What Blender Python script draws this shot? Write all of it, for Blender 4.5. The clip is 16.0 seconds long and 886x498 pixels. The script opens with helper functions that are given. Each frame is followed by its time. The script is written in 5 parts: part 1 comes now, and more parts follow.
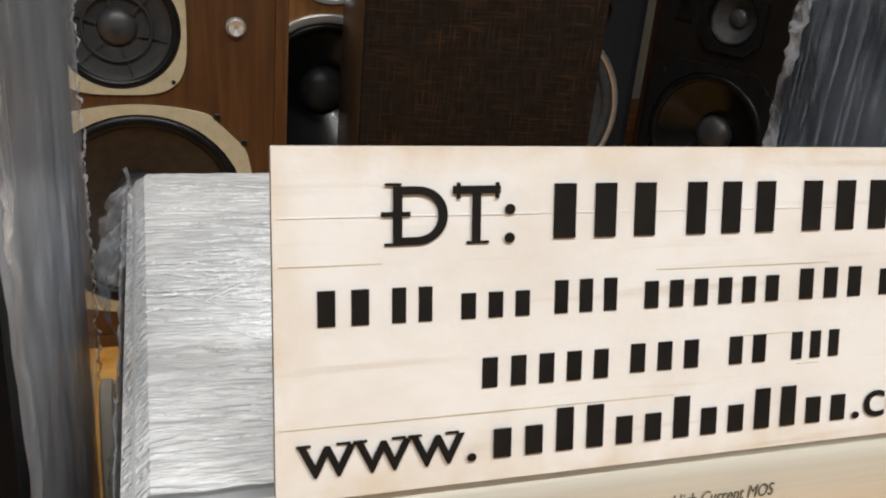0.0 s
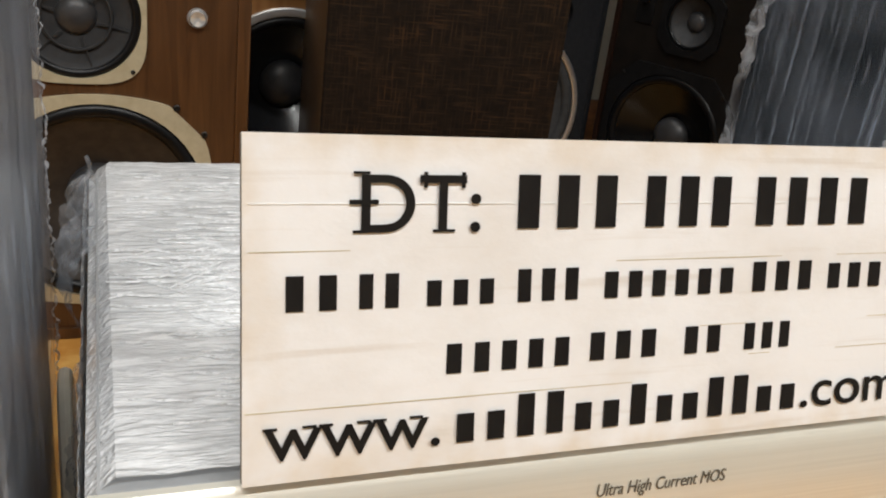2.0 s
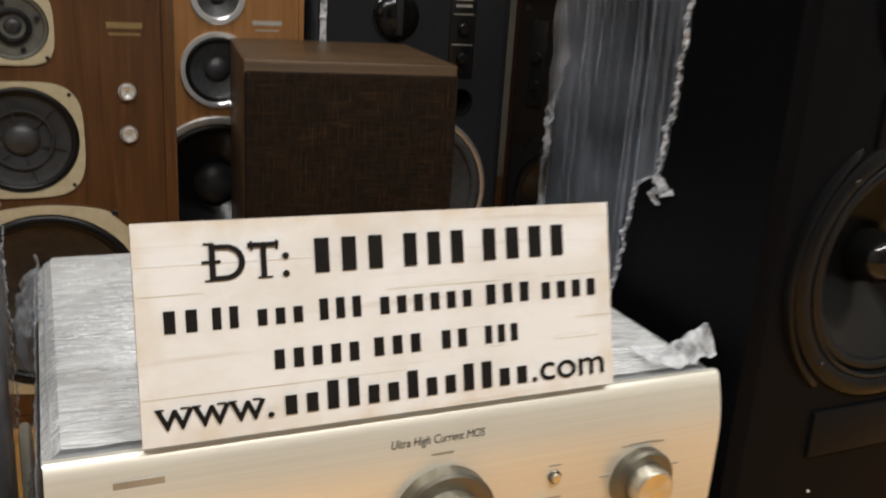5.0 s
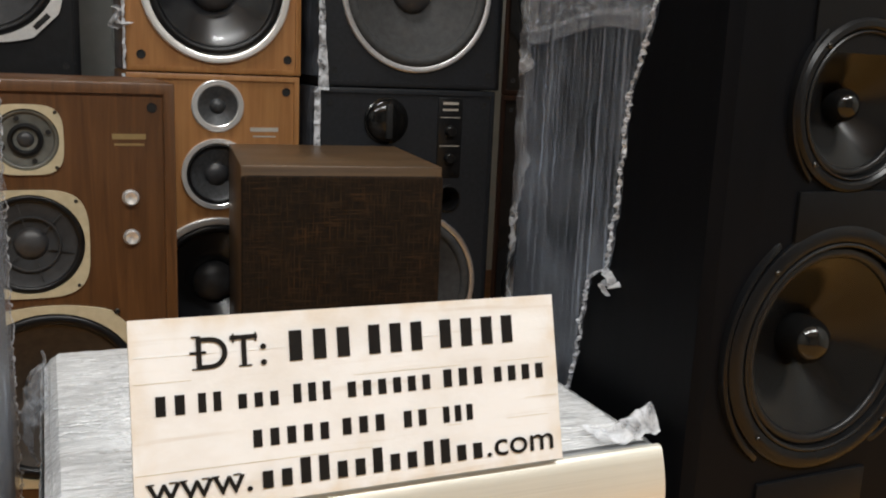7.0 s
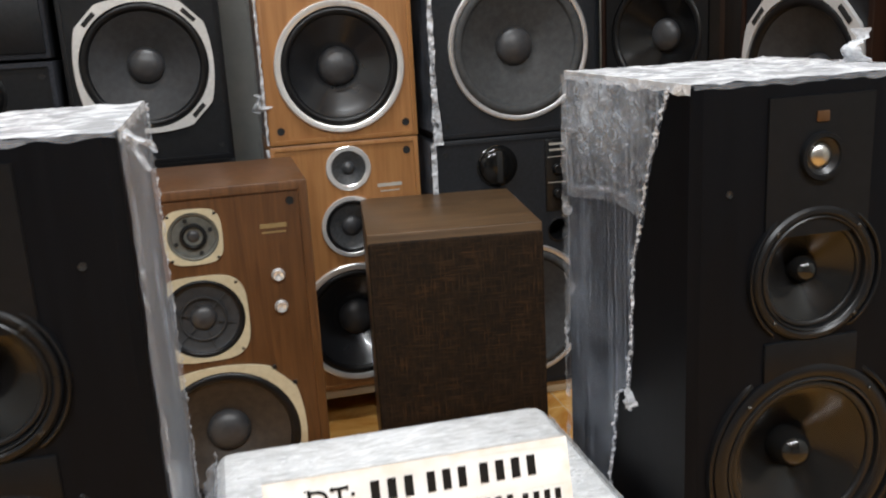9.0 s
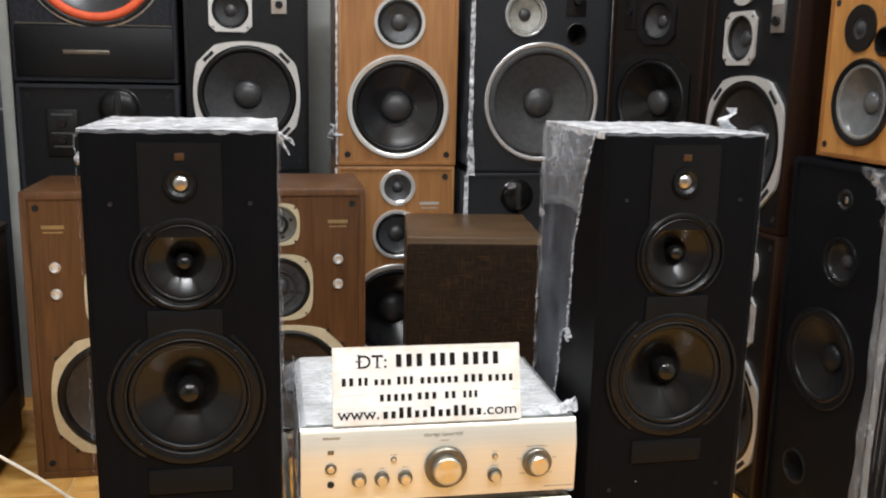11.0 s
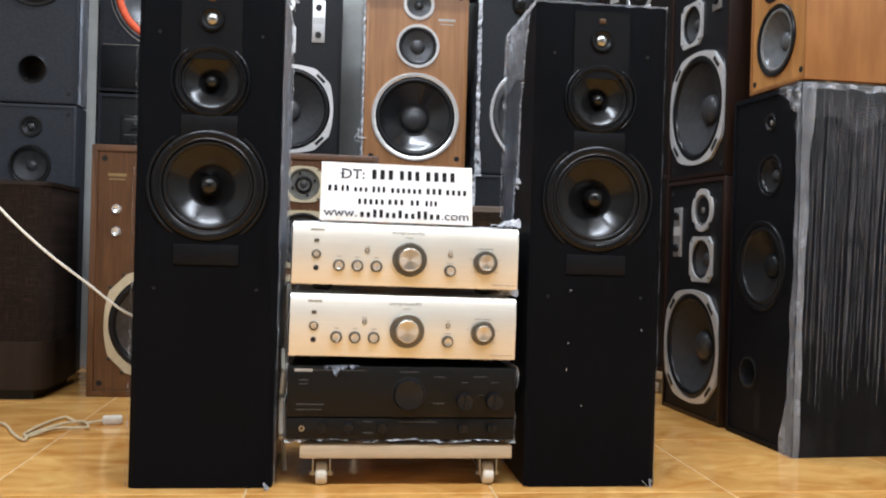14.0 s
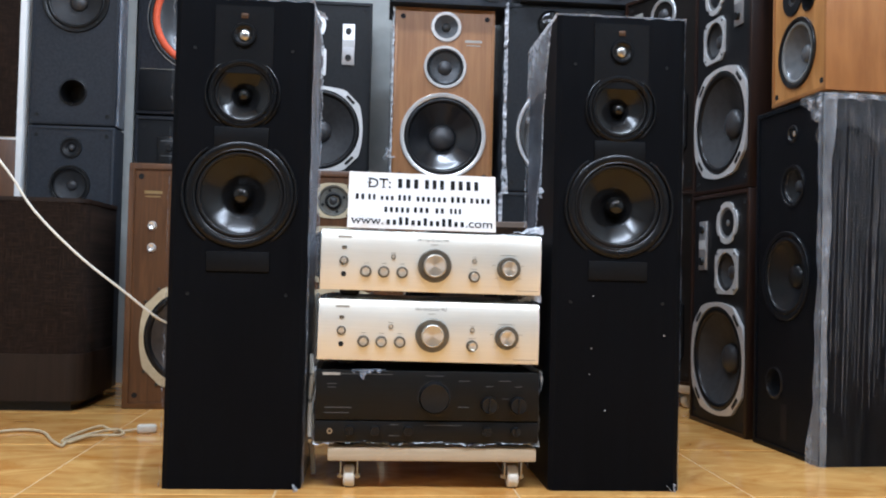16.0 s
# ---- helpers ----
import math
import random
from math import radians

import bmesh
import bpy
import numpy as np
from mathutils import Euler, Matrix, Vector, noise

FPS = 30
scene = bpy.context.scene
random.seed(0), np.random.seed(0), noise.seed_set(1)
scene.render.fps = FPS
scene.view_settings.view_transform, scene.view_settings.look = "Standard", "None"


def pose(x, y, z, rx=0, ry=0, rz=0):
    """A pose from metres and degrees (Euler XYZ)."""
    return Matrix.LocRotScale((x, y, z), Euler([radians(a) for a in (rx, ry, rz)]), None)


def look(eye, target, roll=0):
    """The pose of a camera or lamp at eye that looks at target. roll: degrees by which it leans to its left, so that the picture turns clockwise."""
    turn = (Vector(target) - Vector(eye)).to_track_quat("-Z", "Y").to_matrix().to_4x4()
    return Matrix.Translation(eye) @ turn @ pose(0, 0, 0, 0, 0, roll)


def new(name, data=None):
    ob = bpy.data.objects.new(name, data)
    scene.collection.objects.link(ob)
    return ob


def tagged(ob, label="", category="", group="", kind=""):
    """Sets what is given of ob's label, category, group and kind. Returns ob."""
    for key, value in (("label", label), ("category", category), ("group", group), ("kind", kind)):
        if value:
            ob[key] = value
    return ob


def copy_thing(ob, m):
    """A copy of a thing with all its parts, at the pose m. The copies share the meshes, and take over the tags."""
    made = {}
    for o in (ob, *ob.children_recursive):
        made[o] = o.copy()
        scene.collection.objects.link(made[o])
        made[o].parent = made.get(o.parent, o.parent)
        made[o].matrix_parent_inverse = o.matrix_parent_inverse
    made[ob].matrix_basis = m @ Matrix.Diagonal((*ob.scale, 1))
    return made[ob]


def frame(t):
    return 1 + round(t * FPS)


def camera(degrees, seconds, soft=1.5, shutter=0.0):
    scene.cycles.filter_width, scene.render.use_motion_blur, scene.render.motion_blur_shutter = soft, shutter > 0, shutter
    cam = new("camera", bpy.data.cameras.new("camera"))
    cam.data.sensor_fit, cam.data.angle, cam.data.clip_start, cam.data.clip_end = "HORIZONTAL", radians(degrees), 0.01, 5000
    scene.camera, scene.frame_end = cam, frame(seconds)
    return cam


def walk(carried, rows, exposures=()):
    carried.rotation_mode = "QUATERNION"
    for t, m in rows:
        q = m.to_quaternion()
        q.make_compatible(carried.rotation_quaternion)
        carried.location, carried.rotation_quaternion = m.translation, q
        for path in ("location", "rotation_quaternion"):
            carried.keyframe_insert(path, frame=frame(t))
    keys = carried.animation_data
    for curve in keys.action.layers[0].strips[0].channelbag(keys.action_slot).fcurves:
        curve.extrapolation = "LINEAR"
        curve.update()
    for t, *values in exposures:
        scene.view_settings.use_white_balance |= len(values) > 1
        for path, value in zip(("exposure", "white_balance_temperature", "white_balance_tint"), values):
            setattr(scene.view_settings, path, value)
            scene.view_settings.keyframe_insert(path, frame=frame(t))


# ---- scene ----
cam = camera(52.5, 16.0, 2.0, 0.5)
PATH = [
    (0, (-0.202, -0.232, 0.711), (0.41, 1.503, -0.074), 5.5),
    (0.5, (-0.206, -0.24, 0.71), (0.417, 1.492, -0.074), 6.0),
    (1, (-0.205, -0.242, 0.71), (0.447, 1.481, -0.068), 6.4),
    (1.5, (-0.205, -0.242, 0.712), (0.484, 1.468, -0.063), 7.0),
    (2, (-0.207, -0.238, 0.71), (0.493, 1.466, -0.069), 7.4),
    (2.5, (-0.208, -0.243, 0.714), (0.496, 1.462, -0.058), 7.6),
    (3, (-0.208, -0.248, 0.718), (0.507, 1.461, -0.037), 7.7),
    (3.5, (-0.206, -0.247, 0.715), (0.523, 1.457, -0.037), 7.7),
    (4, (-0.201, -0.258, 0.721), (0.564, 1.432, -0.027), 7.3),
    (4.5, (-0.196, -0.31, 0.74), (0.599, 1.383, 0.032), 5.9),
    (4.7, (-0.196, -0.343, 0.747), (0.604, 1.361, 0.072), 4.5),
    (5, (-0.202, -0.432, 0.763), (0.589, 1.304, 0.162), 3.6),
    (5.2, (-0.202, -0.462, 0.773), (0.588, 1.285, 0.202), 2.9),
    (7.3, (-0.205, -0.531, 0.786), (0.591, 1.263, 0.402), 2.4),
    (7.5, (-0.198, -0.553, 0.787), (0.592, 1.245, 0.41), 1.7),
    (8, (-0.141, -0.591, 0.784), (0.595, 1.235, 0.428), 1.5),
    (8.2, (-0.134, -0.598, 0.824), (0.553, 1.247, 0.472), 2.0),
    (8.5, (-0.145, -0.621, 0.947), (0.395, 1.252, 0.5), -1.3),
    (9, (-0.168, -0.715, 1.026), (0.287, 1.167, 0.526), -3.2),
    (9.5, (-0.236, -0.844, 1.021), (0.181, 1.044, 0.506), 0.5),
    (9.7, (-0.256, -0.908, 1.022), (0.138, 0.986, 0.516), 1.4),
    (11.8, (-0.240, -1.480, 1.057), (0.102, 0.467, 0.752), 0.3),
    (12, (-0.192, -1.535, 1.052), (0.12, 0.42, 0.771), -0.2),
    (12.2, (-0.172, -1.590, 1.009), (0.093, 0.376, 0.758), -0.2),
    (12.5, (-0.141, -1.625, 0.85), (0.065, 0.355, 0.661), -0.5),
    (13, (-0.126, -1.632, 0.59), (0.092, 0.356, 0.557), -0.1),
    (13.5, (-0.132, -1.67, 0.51), (0.098, 0.317, 0.524), 0.2),
    (14, (-0.134, -1.716, 0.47), (0.102, 0.27, 0.461), 1.6),
    (14.5, (-0.126, -1.729, 0.446), (0.111, 0.256, 0.424), 1.6),
    (15, (-0.123, -1.742, 0.431), (0.089, 0.246, 0.429), 0.6),
    (15.5, (-0.126, -1.748, 0.423), (0.059, 0.243, 0.466), 1.2),
    (16, (-0.123, -1.759, 0.426), (0.041, 0.233, 0.48), 1.4),
]
EXPOSURES = [(0.0, -0.23, 6700, 10), (4.0, -0.22, 6750, 10), (4.7, -0.36, 6800, 10), (5.0, -0.36, 6850, 10), (7.5, -0.12, 6700, 10), (8.2, -0.14, 6600, 10), (8.5, 0.06, 6450, 10), (9.0, 0.25, 6400, 10), (9.5, 0.25, 6500, 10), (12.0, 0.2, 6200, 10), (13.0, 0.3, 5950, 10), (14.5, 0.35, 5720, 10), (16.0, 0.28, 5380, 10)]
walk(cam, [(t, look(eye, target, roll)) for t, eye, target, roll in PATH], EXPOSURES)

# ---- light ----
world = bpy.data.worlds.new("world")
scene.world = world
world.use_nodes = True
world.node_tree.nodes["Background"].inputs[0].default_value = (0.9, 0.95, 1.0, 1)
world.node_tree.nodes["Background"].inputs[1].default_value = 0.05


def tube_lamp(x, y, z, power, length=1.2, turn=0.0):
    data = bpy.data.lights.new("tube_light", "AREA")
    data.shape, data.size, data.size_y, data.energy = "RECTANGLE", length, 0.10, power
    data.color = (0.95, 0.98, 1.0)
    lamp = new("tube_light", data)
    lamp.matrix_world = pose(x, y, z, 0, 0, turn)
    return lamp


LAMPS = [(-0.80, -1.45, 2.85, 0.0, 60.0), (0.80, -1.45, 2.85, 0.0, 60.0), (0.0, 0.85, 2.85, 0.0, 27.0)]
for lx, ly, lz, turn, power in LAMPS:
    tube_lamp(lx, ly, lz - 0.07, power, 1.2, turn)


# ---- materials ----
def rgba(c):
    return (*c, 1.0)


def mat(name, c1, c2=None, rough=0.5, metal=0.0, scale=30.0, stretch=(1, 1, 1), bump=0.0, rvar=0.1, coat=0.0, big=0.15, spread=(0.35, 0.65), spec=0.5):
    """Two colours by stretched noise, a larger mottling, uneven gloss and fine relief."""
    m = bpy.data.materials.new(name)
    m.use_nodes = True
    nt = m.node_tree
    nodes, links = nt.nodes, nt.links
    bs = nodes["Principled BSDF"]
    tc = nodes.new("ShaderNodeTexCoord")
    info = nodes.new("ShaderNodeObjectInfo")
    add = nodes.new("ShaderNodeVectorMath")
    add.operation = "ADD"
    links.new(tc.outputs["Object"], add.inputs[0])
    links.new(info.outputs["Random"], add.inputs[1])
    mp = nodes.new("ShaderNodeMapping")
    mp.inputs["Scale"].default_value = stretch
    links.new(add.outputs[0], mp.inputs[0])
    nz = nodes.new("ShaderNodeTexNoise")
    nz.inputs["Scale"].default_value = scale
    nz.inputs["Detail"].default_value = 6
    nz.inputs["Roughness"].default_value = 0.6
    links.new(mp.outputs[0], nz.inputs[0])
    ramp = nodes.new("ShaderNodeValToRGB")
    ramp.color_ramp.elements[0].position, ramp.color_ramp.elements[1].position = spread
    ramp.color_ramp.elements[0].color = rgba(c1)
    ramp.color_ramp.elements[1].color = rgba(c2 or tuple(v * 1.25 for v in c1))
    links.new(nz.outputs[0], ramp.inputs[0])
    nb = nodes.new("ShaderNodeTexNoise")
    nb.inputs["Scale"].default_value = 5.0
    nb.inputs["Detail"].default_value = 3
    links.new(add.outputs[0], nb.inputs[0])
    mr = nodes.new("ShaderNodeMapRange")
    mr.inputs[3].default_value, mr.inputs[4].default_value = 1 - big, 1 + big
    links.new(nb.outputs[0], mr.inputs[0])
    mul = nodes.new("ShaderNodeVectorMath")
    mul.operation = "SCALE"
    links.new(ramp.outputs[0], mul.inputs[0])
    links.new(mr.outputs[0], mul.inputs["Scale"])
    links.new(mul.outputs[0], bs.inputs["Base Color"])
    rr = nodes.new("ShaderNodeMapRange")
    rr.inputs[3].default_value, rr.inputs[4].default_value = max(0.02, rough - rvar), min(1, rough + rvar)
    links.new(nb.outputs[0], rr.inputs[0])
    links.new(rr.outputs[0], bs.inputs["Roughness"])
    bs.inputs["Metallic"].default_value = metal
    bs.inputs["Coat Weight"].default_value = coat
    bs.inputs["Specular IOR Level"].default_value = spec
    if bump:
        bp = nodes.new("ShaderNodeBump")
        bp.inputs["Strength"].default_value = 1.0
        bp.inputs["Distance"].default_value = bump
        links.new(nz.outputs[0], bp.inputs["Height"])
        links.new(bp.outputs[0], bs.inputs["Normal"])
    return m


def film_mat(name, low, high, stretch, scale=8.0, tint=(0.78, 0.80, 0.84), spread=(0.35, 0.7), rough=0.22, bump=0.002, ridged=False, detail=5.0, haze=0.0, glint=0.0):
    """Clear stretch film: see-through where it is taut, milky along its creases."""
    m = bpy.data.materials.new(name)
    m.use_nodes = True
    nodes, links = m.node_tree.nodes, m.node_tree.links
    bs = nodes["Principled BSDF"]
    out = nodes["Material Output"]
    bs.inputs["Base Color"].default_value = rgba(tint)
    bs.inputs["Roughness"].default_value = rough
    tc = nodes.new("ShaderNodeTexCoord")
    mp = nodes.new("ShaderNodeMapping")
    mp.inputs["Scale"].default_value = stretch
    links.new(tc.outputs["Object"], mp.inputs[0])
    nz = nodes.new("ShaderNodeTexNoise")
    nz.inputs["Scale"].default_value = scale
    nz.inputs["Detail"].default_value = 8
    nz.inputs["Roughness"].default_value = 0.65
    nz.inputs["Distortion"].default_value = 0.4
    if ridged:
        nz.noise_type = "RIDGED_MULTIFRACTAL"
        nz.inputs["Offset"].default_value, nz.inputs["Gain"].default_value = 0.9, 1.6
        nz.inputs["Detail"].default_value = detail
    links.new(mp.outputs[0], nz.inputs[0])
    mr = nodes.new("ShaderNodeMapRange")
    mr.inputs[1].default_value, mr.inputs[2].default_value = spread
    mr.inputs[3].default_value, mr.inputs[4].default_value = low, high
    links.new(nz.outputs[0], mr.inputs[0])
    bp = nodes.new("ShaderNodeBump")
    bp.inputs["Distance"].default_value = bump
    links.new(nz.outputs[0], bp.inputs["Height"])
    links.new(bp.outputs[0], bs.inputs["Normal"])
    if glint:
        # fine taut wrinkles that catch the lamps
        mg = nodes.new("ShaderNodeMapping")
        mg.inputs["Scale"].default_value = (4.5, 22, 22)
        mg.inputs["Rotation"].default_value = (0, 0, 0.12)
        links.new(tc.outputs["Object"], mg.inputs[0])
        ng = nodes.new("ShaderNodeTexNoise")
        ng.noise_type = "RIDGED_MULTIFRACTAL"
        ng.inputs["Scale"].default_value = 12.0
        ng.inputs["Detail"].default_value = 4
        ng.inputs["Offset"].default_value, ng.inputs["Gain"].default_value = 0.9, 1.6
        links.new(mg.outputs[0], ng.inputs[0])
        bg = nodes.new("ShaderNodeBump")
        bg.inputs["Distance"].default_value = glint
        links.new(ng.outputs[0], bg.inputs["Height"])
        links.new(bp.outputs[0], bg.inputs["Normal"])
        links.new(bg.outputs[0], bs.inputs["Normal"])
    tr = nodes.new("ShaderNodeBsdfTransparent")
    mix = nodes.new("ShaderNodeMixShader")
    cover = mr.outputs[0]
    if haze:
        nh = nodes.new("ShaderNodeTexNoise")
        nh.inputs["Scale"].default_value = 9.0
        nh.inputs["Detail"].default_value = 5
        links.new(tc.outputs["Object"], nh.inputs[0])
        mh = nodes.new("ShaderNodeMapRange")
        mh.inputs[1].default_value, mh.inputs[2].default_value = 0.45, 0.75
        mh.inputs[3].default_value, mh.inputs[4].default_value = 0.0, haze
        links.new(nh.outputs[0], mh.inputs[0])
        both = nodes.new("ShaderNodeMath")
        both.operation = "ADD"
        links.new(cover, both.inputs[0])
        links.new(mh.outputs[0], both.inputs[1])
        cover = both.outputs[0]
    links.new(cover, mix.inputs[0])
    links.new(tr.outputs[0], mix.inputs[1])
    links.new(bs.outputs[0], mix.inputs[2])
    links.new(mix.outputs[0], out.inputs[0])
    return m


def weave_mat(name, c1, c2, scale, worn=None):
    """Coarse woven cloth with single pale threads."""
    m = mat(name, c1, c2, 0.95, 0, 60, (1, 1, 1), 0.0006, 0.03, 0, 0.25, spec=0.2)
    nodes, links = m.node_tree.nodes, m.node_tree.links
    bs = nodes["Principled BSDF"]
    base = bs.inputs["Base Color"].links[0].from_socket
    tc = nodes.new("ShaderNodeTexCoord")
    total = None
    for st in ((scale, 1, scale * 0.06), (scale * 0.06, 1, scale)):
        mp = nodes.new("ShaderNodeMapping")
        mp.inputs["Scale"].default_value = st
        links.new(tc.outputs["Object"], mp.inputs[0])
        nz = nodes.new("ShaderNodeTexNoise")
        nz.inputs["Scale"].default_value = 1.0
        nz.inputs["Detail"].default_value = 3
        links.new(mp.outputs[0], nz.inputs[0])
        mr = nodes.new("ShaderNodeMapRange")
        mr.inputs[1].default_value, mr.inputs[2].default_value = 0.52, 0.75
        links.new(nz.outputs[0], mr.inputs[0])
        if total is None:
            total = mr.outputs[0]
        else:
            ad = nodes.new("ShaderNodeMath")
            ad.operation = "MAXIMUM"
            links.new(total, ad.inputs[0])
            links.new(mr.outputs[0], ad.inputs[1])
            total = ad.outputs[0]
    mx = nodes.new("ShaderNodeMix")
    mx.data_type = "RGBA"
    links.new(total, mx.inputs[0])
    links.new(base, mx.inputs[6])
    mx.inputs[7].default_value = rgba(tuple(v * 2.5 for v in c2))
    links.new(mx.outputs[2], bs.inputs["Base Color"])
    if worn:
        # threads rubbed to rust in patches
        patch = nodes.new("ShaderNodeTexNoise")
        patch.inputs["Scale"].default_value = 16.0
        patch.inputs["Detail"].default_value = 6
        patch.inputs["Roughness"].default_value = 0.7
        links.new(tc.outputs["Object"], patch.inputs[0])
        pr = nodes.new("ShaderNodeMapRange")
        pr.inputs[1].default_value, pr.inputs[2].default_value = 0.50, 0.72
        links.new(patch.outputs[0], pr.inputs[0])
        both = nodes.new("ShaderNodeMath")
        both.operation = "MULTIPLY"
        links.new(pr.outputs[0], both.inputs[0])
        links.new(total, both.inputs[1])
        rub = nodes.new("ShaderNodeMix")
        rub.data_type = "RGBA"
        links.new(both.outputs[0], rub.inputs[0])
        links.new(mx.outputs[2], rub.inputs[6])
        rub.inputs[7].default_value = rgba(worn)
        links.new(rub.outputs[2], bs.inputs["Base Color"])
    return m


WOODZ = (14, 14, 0.7)
M_OAK = mat("oak_veneer", (0.25, 0.108, 0.033), (0.33, 0.155, 0.052), 0.42, 0, 6, WOODZ, 0.0002)
M_WALNUT = mat("walnut_veneer", (0.070, 0.0285, 0.0094), (0.122, 0.0525, 0.0180), 0.38, 0, 6, (9, 9, 0.6), 0.0002)
M_WALTOP = mat("walnut_top", (0.064, 0.036, 0.0165), (0.118, 0.068, 0.032), 0.4, 0, 6, (0.7, 14, 14), 0.0002)
M_DARKWOOD = mat("dark_wood", (0.0100, 0.0045, 0.0028), (0.022, 0.0095, 0.0055), 0.4, 0, 6, WOODZ, 0.0002, spec=0.3)
M_PINE = mat("alder_veneer", (0.36, 0.160, 0.040), (0.50, 0.245, 0.072), 0.4, 0, 5, (4.5, 4.5, 0.8), 0.0002)
for n in [*M_PINE.node_tree.nodes, *M_WALNUT.node_tree.nodes]:
    # flame figure in the veneer
    if n.bl_idname == "ShaderNodeTexNoise" and n.inputs["Detail"].default_value > 5:
        n.inputs["Distortion"].default_value = 1.2
M_BLACKASH = mat("black_ash", (0.0030, 0.0033, 0.0043), (0.0039, 0.0043, 0.0055), 0.44, 0, 8, WOODZ, 0.00005, spec=0.05)
M_BLACKVINYL = mat("black_vinyl", (0.0033, 0.0037, 0.0047), (0.0066, 0.0072, 0.0088), 0.5, 0, 90, (1, 1, 1), 0.0002, spec=0.25)
M_GREYVINYL = mat("grey_vinyl", (0.0096, 0.0108, 0.0132), (0.0150, 0.0168, 0.0204), 0.55, 0, 110, (1, 1, 1), 0.0002, spec=0.25)
M_CARPET = mat("black_carpet", (0.014, 0.0148, 0.0180), (0.030, 0.0315, 0.038), 0.9, 0, 160, (1, 1, 1), 0.0006, spec=0.2)
M_DARKBROWN = mat("dark_brown_baffle", (0.0048, 0.0036, 0.0029), (0.0085, 0.006, 0.0046), 0.5, 0, 40, (1, 1, 1), 0.0001, spec=0.25)
M_PLASTIC = mat("black_plastic", (0.006, 0.006, 0.0065), (0.010, 0.010, 0.0105), 0.32, 0, 60, spec=0.3)
M_PLATE = mat("satin_dark_plate", (0.0050, 0.0053, 0.0060), (0.0064, 0.0067, 0.0076), 0.45, 0, 120, (1, 1, 1), 0.00005, spec=0.10)
M_RUBBER = mat("rubber", (0.004, 0.004, 0.0046), (0.007, 0.007, 0.0078), 0.34, 0, 60, spec=0.3)
M_PAPER = mat("paper_cone", (0.018, 0.0185, 0.020), (0.030, 0.0305, 0.033), 0.7, 0, 60, (1, 1, 1), 0.0004)
M_PAPERBROWN = mat("brown_paper_cone", (0.030, 0.022, 0.016), (0.050, 0.037, 0.027), 0.65, 0, 60, (1, 1, 1), 0.0004)
M_GLOSSCONE = mat("glossy_cone", (0.0040, 0.0041, 0.0044), (0.0058, 0.0058, 0.0062), 0.20, 0, 20, (1, 1, 1), 0, 0.04, 0.0, spec=0.30)
M_MICA = mat("mica_cone", (0.035, 0.038, 0.042), (0.06, 0.063, 0.068), 0.3, 0.2, 20)
M_GREYCONE = mat("pale_grey_cone", (0.22, 0.22, 0.20), (0.32, 0.32, 0.29), 0.5, 0, 60)
M_TWFACE = mat("grey_tweeter_face", (0.10, 0.10, 0.088), (0.14, 0.14, 0.125), 0.4, 0.2, 60)
M_BAND = mat("dull_brown_laminate", (0.0165, 0.0096, 0.0063), (0.024, 0.0142, 0.0094), 0.55, 0, 6, WOODZ, spec=0.3)
M_LIP = mat("moulded_lip", (0.0036, 0.0039, 0.0047), (0.0052, 0.0056, 0.0066), 0.30, 0, 60, spec=0.22)
M_RING = mat("polished_ring", (0.84, 0.84, 0.84), (0.92, 0.92, 0.91), 0.20, 0.62, 30)
M_DOME = mat("satin_metal_dome", (0.40, 0.39, 0.37), (0.46, 0.45, 0.43), 0.30, 1.0, 40)
M_OAKCONE = mat("semi_gloss_cone", (0.010, 0.0105, 0.012), (0.016, 0.0168, 0.019), 0.26, 0, 20, (1, 1, 1), 0, 0.03, 0.2)
M_OAKFACE = mat("grey_mesh_face", (0.038, 0.040, 0.043), (0.066, 0.069, 0.073), 0.36, 0.3, 140)
# grey vinyl with the left side's stronger light in its colour; also centre boxes' grey
M_CHARCOAL_LIT = mat("charcoal_vinyl_lit", (0.0235, 0.0265, 0.033), (0.0345, 0.0385, 0.047), 0.6, 0, 110, (1, 1, 1), 0.0002, spec=0.2)
M_MESH = mat("grey_metal_mesh", (0.115, 0.115, 0.112), (0.19, 0.19, 0.186), 0.34, 0.25, 160)
M_GREYPAPER = mat("grey_paper_cone", (0.030, 0.031, 0.032), (0.046, 0.047, 0.048), 0.75, 0, 60, (1, 1, 1), 0.0004)
M_ALDERSIDE = mat("alder_side_veneer", (0.24, 0.098, 0.026), (0.36, 0.162, 0.048), 0.4, 0, 4, (3.5, 3.5, 0.7), 0.0002)
M_GLOSSCAP = mat("glossy_cap", (0.004, 0.004, 0.004), (0.006, 0.006, 0.006), 0.13, 0, 20, (1, 1, 1), 0, 0.02, 0.0, spec=0.4)
M_CAP = mat("dust_cap", (0.03, 0.03, 0.032), (0.045, 0.045, 0.048), 0.4, 0, 60)
M_CHROME = mat("chrome", (0.62, 0.62, 0.63), (0.72, 0.72, 0.72), 0.16, 1.0, 20, (1, 1, 1), 0, 0.05)
M_FRAME = mat("bright_cast_frame", (0.66, 0.66, 0.66), (0.76, 0.76, 0.75), 0.34, 0.5, 120, (1, 1, 1), 0.0001)
M_SCALE = mat("pale_scale", (0.42, 0.42, 0.41), (0.5, 0.5, 0.49), 0.45, 0.2)
M_ALDCONE = mat("grey_coated_cone", (0.10, 0.105, 0.11), (0.14, 0.145, 0.15), 0.24, 0.2, 30)
M_GREYROLL = mat("grey_foam_roll", (0.13, 0.13, 0.125), (0.18, 0.18, 0.17), 0.6, 0, 60)
